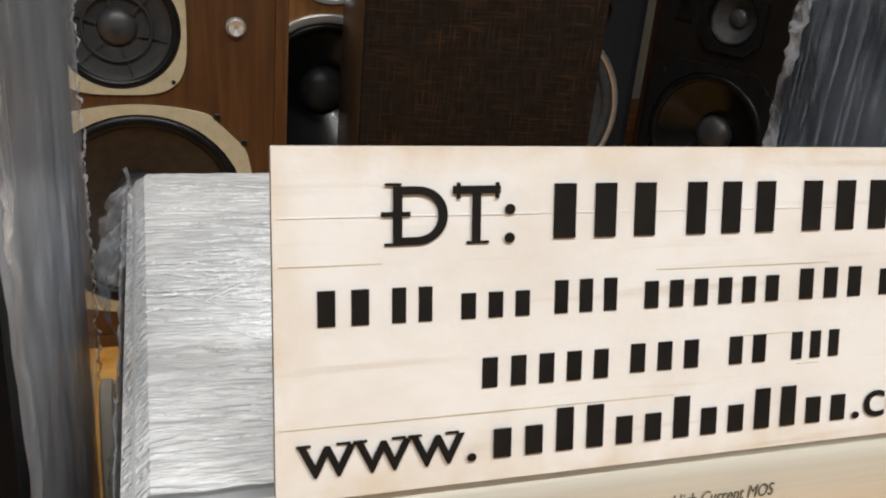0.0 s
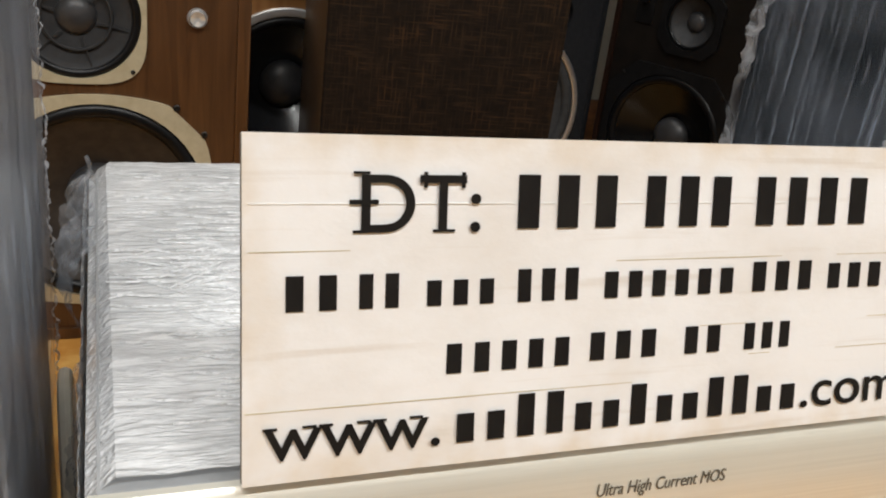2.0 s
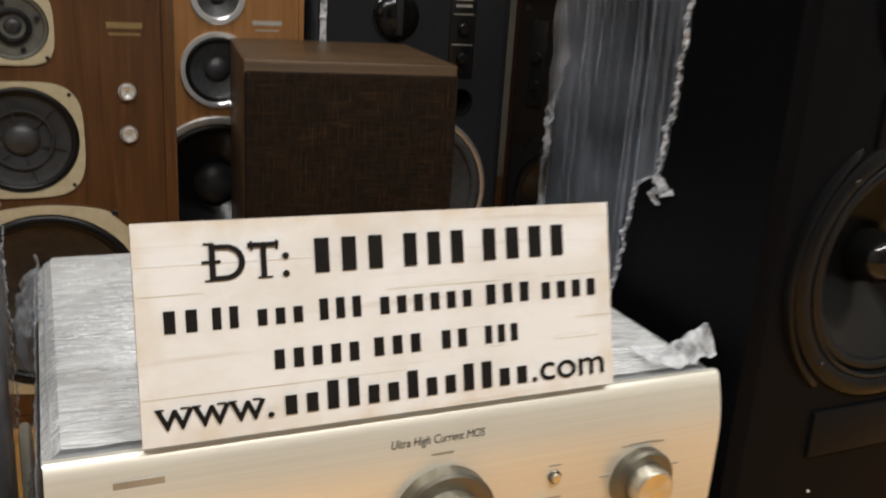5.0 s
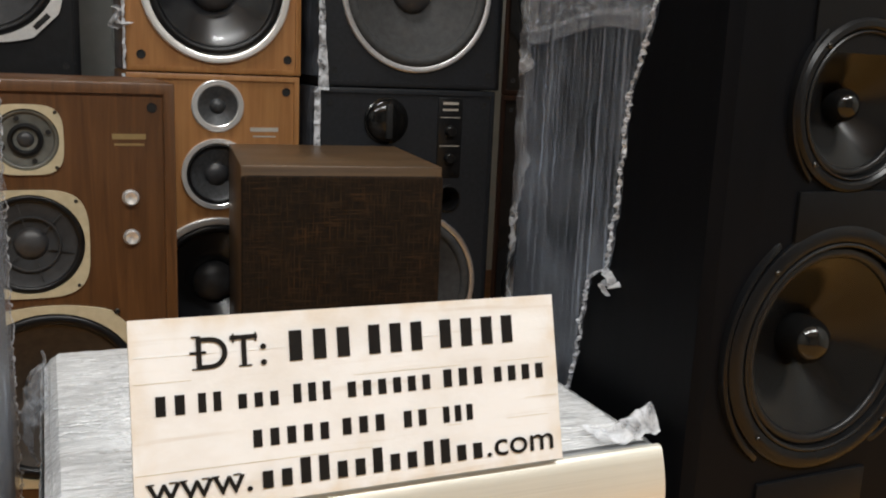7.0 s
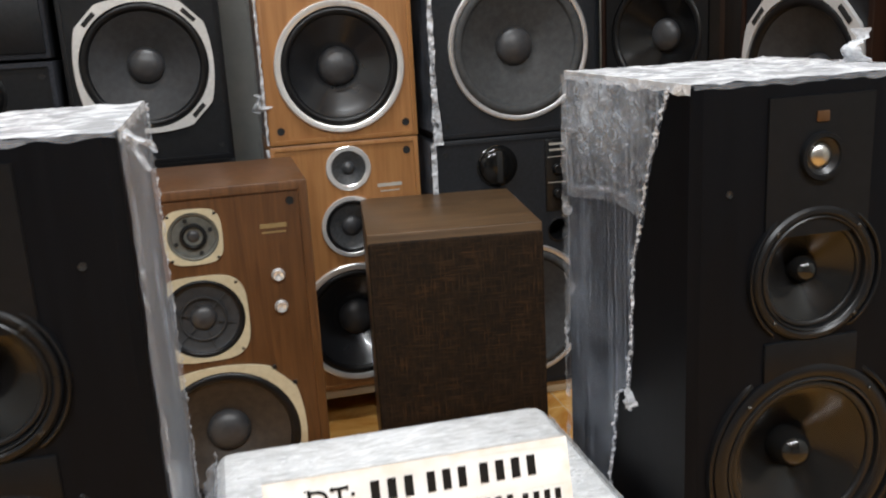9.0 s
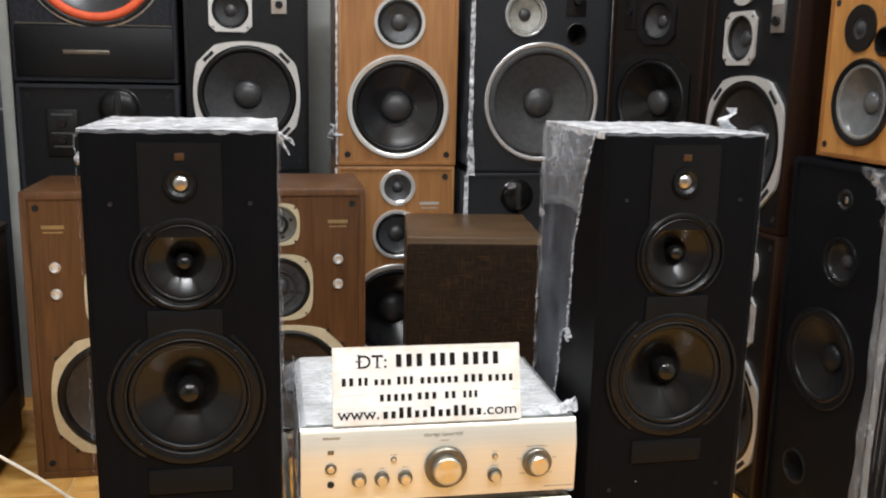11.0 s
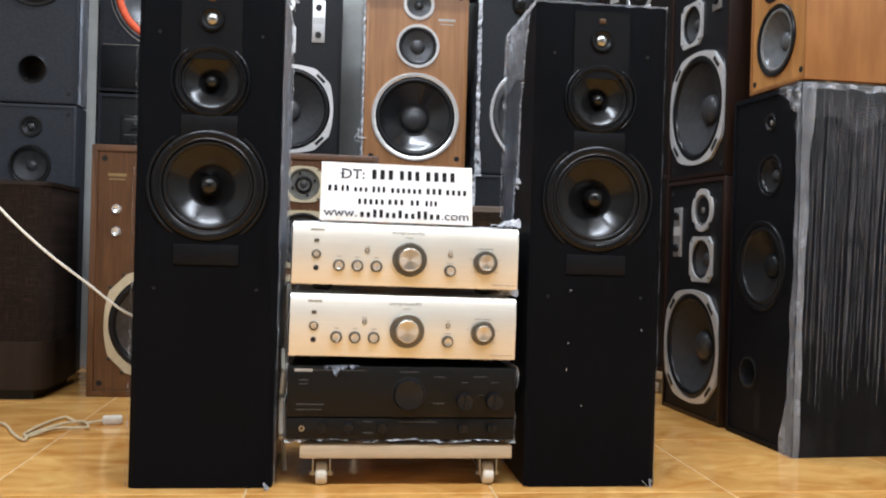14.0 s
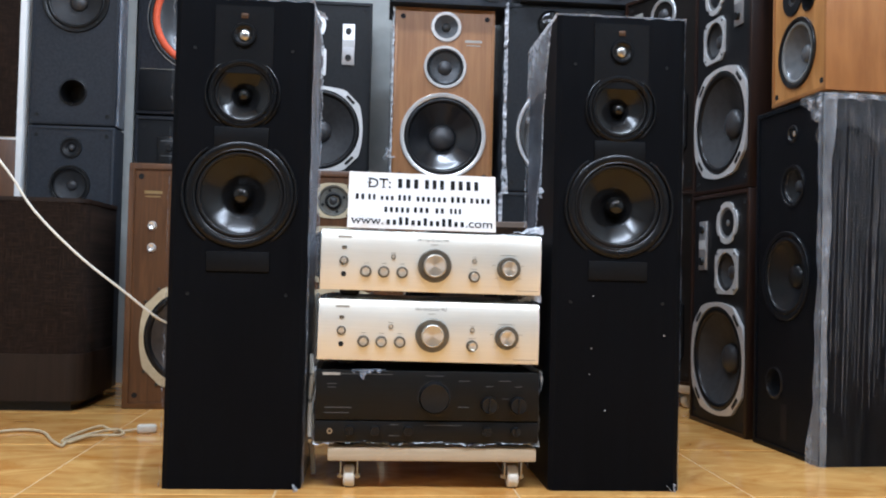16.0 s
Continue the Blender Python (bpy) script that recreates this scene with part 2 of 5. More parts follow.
M_ALU = mat("cast_aluminium", (0.55, 0.55, 0.56), (0.66, 0.66, 0.67), 0.38, 0.85, 120, (1, 1, 1), 0.0001)
M_CREAM = mat("cream_enamel", (0.52, 0.45, 0.30), (0.60, 0.53, 0.37), 0.4, 0.2, 60)
M_ORANGE = mat("orange_foam", (0.70, 0.095, 0.03), (0.82, 0.13, 0.045), 0.65, 0, 80, (1, 1, 1), 0.0005)
M_HOLE = mat("dark_opening", (0.004, 0.004, 0.004), (0.006, 0.006, 0.006), 0.8, 0, 60)
M_SCREW = mat("dark_screw", (0.03, 0.03, 0.03), (0.08, 0.075, 0.07), 0.35, 0.8, 200)
M_PRINT = mat("pale_print", (0.34, 0.32, 0.28), (0.40, 0.38, 0.34), 0.5)
M_GOLD = mat("gold_print", (0.30, 0.22, 0.10), (0.38, 0.28, 0.13), 0.4, 0.5)
M_BADGE = mat("amber_badge", (0.06, 0.028, 0.011), (0.085, 0.042, 0.016), 0.4, 0.4)
M_BROWNCLOTH = weave_mat("brown_weave", (0.0076, 0.0044, 0.0022), (0.0142, 0.0077, 0.0036), 300, (0.062, 0.026, 0.0085))
M_DARKCLOTH = weave_mat("dark_brown_knit", (0.0100, 0.0058, 0.0037), (0.0155, 0.0089, 0.0057), 320)
M_CHAMPAGNE = mat("champagne_aluminium", (0.76, 0.735, 0.65), (0.82, 0.795, 0.71), 0.33, 0.48, 12, (0.5, 40, 60), 0.00003, 0.05)
M_SPUN = mat("spun_aluminium", (0.56, 0.53, 0.47), (0.68, 0.65, 0.58), 0.28, 0.9, 200, (1, 0.02, 1), 0.0001)
M_DARKRING = mat("dark_bezel", (0.15, 0.138, 0.115), (0.21, 0.195, 0.16), 0.34, 0.8)
M_FAINT = mat("faint_print", (0.30, 0.27, 0.22), (0.36, 0.33, 0.27), 0.5, 0.2)
M_KNOBFACE = mat("spun_knob_face", (0.78, 0.75, 0.69), (0.86, 0.83, 0.77), 0.32, 1.0, 60, (1, 1, 1), 0, 0.03, 0, 0.04)
kn = M_KNOBFACE.node_tree
tan = kn.nodes.new("ShaderNodeTangent")
tan.direction_type, tan.axis = "RADIAL", "Y"
kn.nodes["Principled BSDF"].inputs["Anisotropic"].default_value = 0.85
kn.links.new(tan.outputs[0], kn.nodes["Principled BSDF"].inputs["Tangent"])
M_STEEL = mat("grey_steel_case", (0.36, 0.37, 0.38), (0.44, 0.45, 0.46), 0.4, 0.3, 40)
M_AMPBLACK = mat("black_amp_face", (0.0034, 0.0034, 0.0034), (0.0056, 0.0055, 0.0055), 0.42, 0.0, 12, (0.5, 40, 60), 0.00003, spec=0.25)
M_AMPBAR = mat("dim_print", (0.06, 0.06, 0.06), (0.08, 0.08, 0.08), 0.6)
M_INK = mat("black_ink", (0.007, 0.006, 0.006), (0.011, 0.010, 0.009), 0.7, 0, 60, spec=0.15)
M_CARD = mat("grey_card", (0.20, 0.17, 0.14), (0.28, 0.25, 0.2), 0.8, 0, 100)
M_BOARD = mat("beige_board", (0.42, 0.33, 0.21), (0.52, 0.42, 0.29), 0.5, 0, 6, (0.7, 14, 14), 0.0001)
M_NYLON = mat("cream_nylon", (0.64, 0.61, 0.52), (0.74, 0.71, 0.62), 0.4, 0, 60)
M_ZINC = mat("zinc_steel", (0.4, 0.4, 0.4), (0.5, 0.5, 0.5), 0.3, 1.0, 60)
M_CABLE = mat("white_cable", (0.70, 0.66, 0.56), (0.8, 0.76, 0.66), 0.4, 0, 60)
M_CORD = mat("yellowed_cord", (0.50, 0.40, 0.24), (0.62, 0.52, 0.34), 0.45, 0, 60)
M_WALL = mat("grey_wall_paint", (0.36, 0.37, 0.35), (0.42, 0.43, 0.41), 0.75, 0, 14, (1, 1, 1), 0.0006)
M_CEIL = mat("ceiling_paint", (0.74, 0.72, 0.68), (0.8, 0.78, 0.74), 0.85, 0, 20)
M_SKIRT = mat("brown_skirting", (0.14, 0.06, 0.025), (0.22, 0.10, 0.04), 0.3, 0, 6, (0.8, 12, 12))
M_GROUT = mat("grout", (0.50, 0.345, 0.16), (0.62, 0.46, 0.25), 0.8, 0, 30)
M_WHITE = mat("white_enamel", (0.78, 0.78, 0.76), (0.82, 0.82, 0.8), 0.4)
F_SIDE = film_mat("film_upright", 0.05, 0.42, (24, 24, 0.25), 9, (0.62, 0.70, 0.84), (0.47, 0.74), 0.24, 0.0006, False, 5.0, 0.20)
F_HAZY = film_mat("film_hazy", 0.22, 0.58, (4.5, 4.5, 0.25), 9, (0.64, 0.69, 0.78), (0.34, 0.72), 0.24, 0.0006, False, 5.0, 0.25)
F_HAZE = film_mat("film_haze", 0.10, 0.42, (3, 3, 1.2), 9, (0.66, 0.70, 0.76), (0.3, 0.75), 0.3, 0.001)
F_LINES = film_mat("film_pleats", 0.01, 0.07, (14, 14, 0.3), 9, (0.36, 0.36, 0.38), (1.0, 2.4), 0.35, 0.0006, True, 3.0, 0.05)
F_PLEAT = film_mat("film_fold", 0.05, 0.26, (6, 6, 1.6), 9, (0.40, 0.40, 0.41), (0.35, 0.7), 0.3, 0.0006)
F_VEIL = film_mat("film_veil", 0.003, 0.012, (3, 3, 1.0), 9, (0.50, 0.52, 0.56), (0.3, 0.75), 0.3, 0.0006)
F_MILK = film_mat("film_milky", 0.01, 0.10, (5, 5, 0.8), 9, (0.60, 0.62, 0.66), (0.3, 0.75), 0.3, 0.001)
F_FOLD = film_mat("film_doubled", 0.05, 0.30, (6, 6, 3), 9, (0.66, 0.71, 0.80), (0.3, 0.75), 0.3, 0.001)
# near-white ribbons: lamp glints on film wrinkles, put into the colour
F_GLINT = film_mat("film_glint", 0.35, 0.95, (8, 8, 8), 20, (0.93, 0.94, 0.95), (0.35, 0.6), 0.10, 0.0004)
F_WEB = film_mat("film_web", 0.10, 0.56, (1.6, 1.6, 2.2), 44, (0.80, 0.86, 0.95), (0.9, 2.8), 0.24, 0.0007, True, 7.0, 0.34)
F_TOP = film_mat("film_top", 0.55, 0.96, (1.5, 1.5, 1.5), 14, (0.84, 0.85, 0.88), (0.5, 1.8), 0.22, 0.0016, True)
F_AMP = film_mat("film_case", 0.58, 0.86, (3.5, 11.0, 11.0), 12, (0.86, 0.87, 0.88), (0.36, 0.66), 0.14, 0.0005, False, 5.0, 0.3, 0.0010)
F_RIDGE = film_mat("film_creased", 0.07, 0.80, (2, 2, 2), 5, (0.74, 0.76, 0.80), (1.0, 2.4), 0.15, 0.002, True, 6.0, 0.25)
F_EDGE = film_mat("film_crumple", 0.10, 0.80, (2, 2, 2), 30, (0.74, 0.76, 0.80), (0.3, 0.6), 0.15, 0.003)


def tile_mat():
    """Polished yellow-orange ceramic with cloudy brush strokes."""
    m = mat("floor_tile", (0.52, 0.215, 0.038), (0.80, 0.47, 0.145), 0.15, 0, 4.4, (1.0, 1.7, 1), 0.0, 0.07, 0.2, 0.18, (0.32, 0.68))
    nodes = m.node_tree.nodes
    for n in nodes:
        if n.bl_idname == "ShaderNodeTexNoise" and n.inputs["Scale"].default_value < 4.9:
            n.inputs["Distortion"].default_value = 1.6
    return m


M_TILE = tile_mat()


def paper_mat(width, height):
    """White glossy paper, yellowed at its edges, with rubbed streaks and smudges."""
    m = mat("sign_paper", (0.73, 0.71, 0.685), (0.81, 0.815, 0.82), 0.32, 0, 12, (1, 1, 1.6), 0.0012, 0.08, 0, 0.08, (0.34, 0.56))
    nodes, links = m.node_tree.nodes, m.node_tree.links
    bs = nodes["Principled BSDF"]
    base = bs.inputs["Base Color"].links[0].from_socket
    tc = nodes.new("ShaderNodeTexCoord")

    def math_node(op, a, b):
        n = nodes.new("ShaderNodeMath")
        n.operation = op
        for k, v in enumerate((a, b)):
            if isinstance(v, (int, float)):
                n.inputs[k].default_value = v
            else:
                links.new(v, n.inputs[k])
        return n.outputs[0]

    def tint(factor, colour, under):
        mx = nodes.new("ShaderNodeMix")
        mx.data_type = "RGBA"
        links.new(factor, mx.inputs[0])
        links.new(under, mx.inputs[6])
        mx.inputs[7].default_value = rgba(colour)
        return mx.outputs[2]

    def streaks(stretch, scale, low, high, top):
        mp = nodes.new("ShaderNodeMapping")
        mp.inputs["Scale"].default_value = stretch
        mp.inputs["Rotation"].default_value = (0, 0.02, 0)
        links.new(tc.outputs["Object"], mp.inputs[0])
        nz = nodes.new("ShaderNodeTexNoise")
        nz.inputs["Scale"].default_value = scale
        nz.inputs["Detail"].default_value = 5
        links.new(mp.outputs[0], nz.inputs[0])
        mr = nodes.new("ShaderNodeMapRange")
        mr.inputs[1].default_value, mr.inputs[2].default_value = low, high
        mr.inputs[3].default_value, mr.inputs[4].default_value = 0.0, top
        links.new(nz.outputs[0], mr.inputs[0])
        return mr.outputs[0]

    sep = nodes.new("ShaderNodeSeparateXYZ")
    links.new(tc.outputs["Object"], sep.inputs[0])
    dx = math_node("MINIMUM", sep.outputs[0], math_node("SUBTRACT", width, sep.outputs[0]))
    dz = math_node("MINIMUM", sep.outputs[2], math_node("SUBTRACT", height, sep.outputs[2]))
    rim = nodes.new("ShaderNodeMapRange")
    rim.inputs[1].default_value, rim.inputs[2].default_value = 0.0, 0.016
    rim.inputs[3].default_value, rim.inputs[4].default_value = 1.0, 0.0
    links.new(math_node("MINIMUM", dx, dz), rim.inputs[0])
    edge = math_node("MULTIPLY", rim.outputs[0], streaks((1, 1, 1), 45, 0.36, 0.70, 0.6))
    col = tint(edge, (0.60, 0.47, 0.30), base)
    col = tint(streaks((5, 1, 120), 1.6, 0.60, 0.74, 0.42), (0.55, 0.48, 0.40), col)
    col = tint(streaks((1, 1, 1), 22, 0.62, 0.80, 0.35), (0.62, 0.55, 0.45), col)
    links.new(col, bs.inputs["Base Color"])
    return m


SW, SH = 0.294, 0.1185
M_SIGN = paper_mat(SW, SH)


# ---- mesh helpers ----
def finish(name, bm, material, sharp=35):
    me = bpy.data.meshes.new(name)
    bmesh.ops.recalc_face_normals(bm, faces=bm.faces[:])
    bm.to_mesh(me)
    bm.free()
    me.materials.append(material)
    me.shade_smooth()
    me.set_sharp_from_angle(angle=radians(sharp))
    return me


def link(name, me, parent, at=(0, 0, 0), label=""):
    ob = new(name, me)
    ob.parent = parent
    ob.location = at
    return tagged(ob, label)


def part(name, bm, material, parent, label="", at=(0, 0, 0)):
    return link(name, finish(name, bm, material), parent, at, label)


def thing(name, m, label, category, group="", kind=""):
    ob = new(name)
    ob.empty_display_size = 0.1
    ob.matrix_world = m
    return tagged(ob, label, category, group, kind)


def box(x0, x1, y0, y1, z0, z1, bevel=0.0, seg=2, bm=None):
    own = bmesh.new()
    bmesh.ops.create_cube(own, size=1, matrix=Matrix.LocRotScale(((x0 + x1) / 2, (y0 + y1) / 2, (z0 + z1) / 2), None, (x1 - x0, y1 - y0, z1 - z0)))
    if bevel:
        bmesh.ops.bevel(own, geom=own.edges[:], offset=bevel, segments=seg, affect="EDGES", profile=0.5)
    if bm is None:
        return own
    me = bpy.data.meshes.new("tmp")
    own.to_mesh(me)
    own.free()
    bm.from_mesh(me)
    bpy.data.meshes.remove(me)
    return bm


def lathe(profile, seg=40, bm=None, at=(0, 0, 0)):
    """Turns (radius, y) round the y axis."""
    bm = bm or bmesh.new()
    rings = []
    for r, y in profile:
        if r < 1e-6:
            rings.append([bm.verts.new((at[0], at[1] + y, at[2]))])
        else:
            rings.append([bm.verts.new((at[0] + r * math.cos(2 * math.pi * k / seg), at[1] + y, at[2] + r * math.sin(2 * math.pi * k / seg))) for k in range(seg)])
    for a, b in zip(rings, rings[1:]):
        for k in range(seg):
            j = (k + 1) % seg
            if len(a) == 1 and len(b) == 1:
                continue
            if len(a) == 1:
                bm.faces.new((a[0], b[j], b[k]))
            elif len(b) == 1:
                bm.faces.new((a[k], a[j], b[0]))
            else:
                bm.faces.new((a[k], a[j], b[j], b[k]))
    return bm


def circle(cx, cz, r, n=40):
    return [(cx + r * math.cos(2 * math.pi * k / n), cz + r * math.sin(2 * math.pi * k / n)) for k in range(n)]


def octagon(hw, hh, cut, cx=0.0, cz=0.0):
    return [(cx + x, cz + z) for x, z in ((-hw, -hh + cut), (-hw + cut, -hh), (hw - cut, -hh), (hw, -hh + cut), (hw, hh - cut), (hw - cut, hh), (-hw + cut, hh), (-hw, hh - cut))]


def plate(outline, holes, y0, y1):
    """A flat board facing -y with its front at y0, pierced by the holes."""
    bm = bmesh.new()
    loops = []
    for pts in (outline, *holes):
        vs = [bm.verts.new((x, y0, z)) for x, z in pts]
        es = [bm.edges.new((vs[k], vs[(k + 1) % len(vs)])) for k in range(len(vs))]
        loops.append((vs, es))
    bmesh.ops.triangle_fill(bm, use_beauty=True, edges=[e for _, es in loops for e in es], normal=(0, -1, 0))
    for vs, _ in loops:
        back = [bm.verts.new((v.co.x, y1, v.co.z)) for v in vs]
        for k in range(len(vs)):
            j = (k + 1) % len(vs)
            bm.faces.new((vs[k], vs[j], back[j], back[k]))
    return bm


def tube(points, r, seg=8):
    """A round cord through the points, smoothed."""
    pts = [Vector(p) for p in points]
    fine = []
    for i in range(len(pts) - 1):
        a, b, c, d = pts[max(i - 1, 0)], pts[i], pts[i + 1], pts[min(i + 2, len(pts) - 1)]
        for k in range(6):
            t = k / 6
            fine.append(0.5 * (2 * b + (c - a) * t + (2 * a - 5 * b + 4 * c - d) * t * t + (3 * b - a - 3 * c + d) * t ** 3))
    fine.append(pts[-1])
    bm = bmesh.new()
    rings = []
    for i, p in enumerate(fine):
        way = (fine[min(i + 1, len(fine) - 1)] - fine[max(i - 1, 0)]).normalized()
        side = way.cross(Vector((0, 0, 1)))
        side = side.normalized() if side.length > 1e-4 else Vector((1, 0, 0))
        up = side.cross(way)
        rings.append([bm.verts.new(p + r * (math.cos(2 * math.pi * k / seg) * side + math.sin(2 * math.pi * k / seg) * up)) for k in range(seg)])
    for a, b in zip(rings, rings[1:]):
        for k in range(seg):
            bm.faces.new((a[k], a[(k + 1) % seg], b[(k + 1) % seg], b[k]))
    bm.faces.new(rings[0])
    bm.faces.new(rings[-1])
    return bm


def sheet(fn, nu, nv, crinkle, freq, seed):
    """A grid fn(u, v) -> (place, normal), pushed out and in by crumple noise."""
    bm = bmesh.new()
    rows = []
    for i in range(nu + 1):
        row = []
        for j in range(nv + 1):
            p, n = fn(i / nu, j / nv)
            p, n = Vector(p), Vector(n)
            d = noise.fractal(p * freq + Vector((seed, seed * 1.7, 0)), 0.8, 2.0, 3)
            row.append(bm.verts.new(p + n * (crinkle * (0.6 + d))))
        rows.append(row)
    for i in range(nu):
        for j in range(nv):
            bm.faces.new((rows[i][j], rows[i + 1][j], rows[i + 1][j + 1], rows[i][j + 1]))
    return bm


def letters(text, size, parent, place, width):
    """Each sign of a printed word as a piece of its own."""
    cu = bpy.data.curves.new("writing", "FONT")
    cu.body, cu.size, cu.extrude, cu.offset = text, size, 0.00012, size * 0.004
    tmp = bpy.data.objects.new("writing", cu)
    me = bpy.data.meshes.new_from_object(tmp)
    bpy.data.objects.remove(tmp)
    bm = bmesh.new()
    bm.from_mesh(me)
    bmesh.ops.remove_doubles(bm, verts=bm.verts[:], dist=1e-7)
    xs = [v.co.x for v in bm.verts]
    k, x0 = width / (max(xs) - min(xs)), min(xs)
    todo = set(bm.faces)
    groups = []
    while todo:
        stack, group = [todo.pop()], []
        while stack:
            f = stack.pop()
            group.append(f)
            for v in f.verts:
                for g in v.link_faces:
                    if g in todo:
                        todo.remove(g)
                        stack.append(g)
        groups.append(group)
    for group in groups:
        own = bmesh.new()
        new_of = {}
        for f in group:
            for v in f.verts:
                if v not in new_of:
                    new_of[v] = own.verts.new(((v.co.x - x0) * k, v.co.y, v.co.z))
            try:
                own.faces.new([new_of[v] for v in f.verts])
            except ValueError:
                pass
        ob = part("letter", own, M_INK, parent)
        ob.matrix_basis = pose(*place, 90, 0, 0)
    bm.free()


def words(name, text, size, material, parent, place, turn=(90, 0, 0), shear=0.0, width=None):
    cu = bpy.data.curves.new("writing", "FONT")
    cu.body, cu.size, cu.extrude, cu.shear = text, size, 0.00015, shear
    tmp = bpy.data.objects.new("writing", cu)
    me = bpy.data.meshes.new_from_object(tmp)
    bpy.data.objects.remove(tmp)
    me.materials.clear()
    me.materials.append(material)
    if width:
        xs = [v.co.x for v in me.vertices]
        k = width / (max(xs) - min(xs))
        x0 = min(xs)
        for v in me.vertices:
            v.co.x = (v.co.x - x0) * k
    ob = new(name, me)
    ob.parent = parent
    ob.matrix_basis = pose(*place, *turn)
    return ob


# ---- loudspeaker parts ----
SCREW = {}


def screw(parent, x, y, z, r=0.004, name="screw", material=None):
    key = (round(r, 4), name)
    if key not in SCREW:
        if name == "screw":
            prof = [(r, 0.001), (r, -0.0012), (r * 0.7, -0.002), (r * 0.45, -0.002), (r * 0.4, -0.0008), (0, -0.0008)]
        else:
            prof = [(r * 1.2, 0.001), (r * 1.2, -0.0014), (r, -0.0014), (r * 0.92, -0.0004), (0, -0.0004)]
        SCREW[key] = finish(name, lathe(prof, 12), material or (M_SCREW if name == "screw" else M_HOLE))
    return link(name, SCREW[key], parent, (x, y, z))


def driver(root, name, u, z, R, y0=0.0, shape="round", ring=None, cone=None, cap=None, surround=None, depth=0.32, capr=0.28, rim=0.14, screws=0, label="", proud=0.006, cut=0.42, bulge=0.55):
    """A moving-coil driver: frame, rolled surround, cone and dust cap, facing -y."""
    ring, cone, cap, surround = ring or M_PLASTIC, cone or M_PAPER, cap or M_CAP, surround or M_RUBBER
    ri = R * (1 - rim)
    if shape == "round":
        bm = lathe([(R, 0.003), (R, -proud * 0.7), (R * 0.985, -proud), (ri + R * 0.02, -proud), (ri, -proud * 0.8), (ri, 0.012)], 56)
    elif shape == "soft":
        power = 2.0 / 3.6
        ring_pts = [(R * math.copysign(abs(math.cos(a)) ** power, math.cos(a)), R * math.copysign(abs(math.sin(a)) ** power, math.sin(a))) for a in [2 * math.pi * k / 56 for k in range(56)]]
        bm = plate(ring_pts, [circle(0, 0, ri, 48)], -proud, 0.003)
    elif shape == "eared":
        ears = []
        for k in range(96):
            a = 2 * math.pi * k / 96
            axis = abs((a + math.pi / 4) % (math.pi / 2) - math.pi / 4)
            bow = -1.2 * math.cos(axis) + math.sqrt(1.44 * math.cos(axis) ** 2 + 3.4)
            r = R * min(bow, 1.07 / math.cos(math.pi / 4 - axis))
            ears.append((r * math.cos(a), r * math.sin(a)))
        bm = plate(ears, [circle(0, 0, ri, 48)], -proud, 0.003)
    else:
        bm = plate(octagon(R, R, R * cut), [circle(0, 0, ri, 48)], -proud, 0.003)
    top = link(name, finish(name, bm, ring), root, (u, y0, z), label)
    s0, s1 = ri, ri * 0.86
    roll = [(s0, 0.0)] + [((s0 + s1) / 2 + (s0 - s1) / 2 * math.cos(a), 0.001 - (s0 - s1) * 0.42 * math.sin(a)) for a in [math.pi * k / 8 for k in range(1, 8)]] + [(s1, 0.002)]
    part("surround", lathe(roll, 56), surround, top)
    rc = R * capr
    dy = R * depth
    prof = [(s1, 0.001), (s1 * 0.97, 0.003)]
    for k in range(1, 7):
        t = k / 6
        prof.append((s1 * 0.97 + (rc * 0.95 - s1 * 0.97) * t, 0.003 + (dy - 0.003) * (t ** 0.9)))
    part("cone", lathe(prof, 56), cone, top)
    yc = dy * (0.003 / dy + 0.86)
    dome = [(rc * math.cos(a), yc - rc * bulge * math.sin(a)) for a in [math.pi / 2 * k / 7 for k in range(8)]]
    dome[-1] = (0, dome[-1][1])
    part("dust_cap", lathe([(rc, yc + 0.004)] + dome, 32), cap, top)
    for k in range(screws):
        a = 2 * math.pi * (k + 0.5) / screws
        if shape == "round":
            screw(top, R * (1 - rim / 2) * math.cos(a), -proud, R * (1 - rim / 2) * math.sin(a), max(0.0025, R * 0.03))
        else:
            sx, sz = (1 if math.cos(a) > 0 else -1), (1 if math.sin(a) > 0 else -1)
            near = abs(math.cos(a)) > abs(math.sin(a))
            p, q = (R * 0.9, R * 0.66) if screws == 8 else (R * 0.79, R * 0.79)
            screw(top, sx * (p if near else q), -proud, sz * (q if near else p), max(0.003, R * 0.032))
    return top


def horn(root, u, z, R, y0, material=None):
    """A domed tweeter with an upright slot."""
    top = part("tweeter", lathe([(R, 0.003), (R, -0.004), (R * 0.93, -0.006)] + [(R * 0.92 * math.cos(a), -0.006 - R * 0.35 * math.sin(a)) for a in [math.pi / 2 * k / 8 for k in range(1, 8)]] + [(0, -0.006 - R * 0.35)], 40), material or M_GLOSSCAP, root, "", (u, y0, z))
    part("slot", box(-R * 0.14, R * 0.14, -R * 0.35 - 0.010, 0, -R * 0.75, R * 0.75, 0.003), M_HOLE, top)
    return top


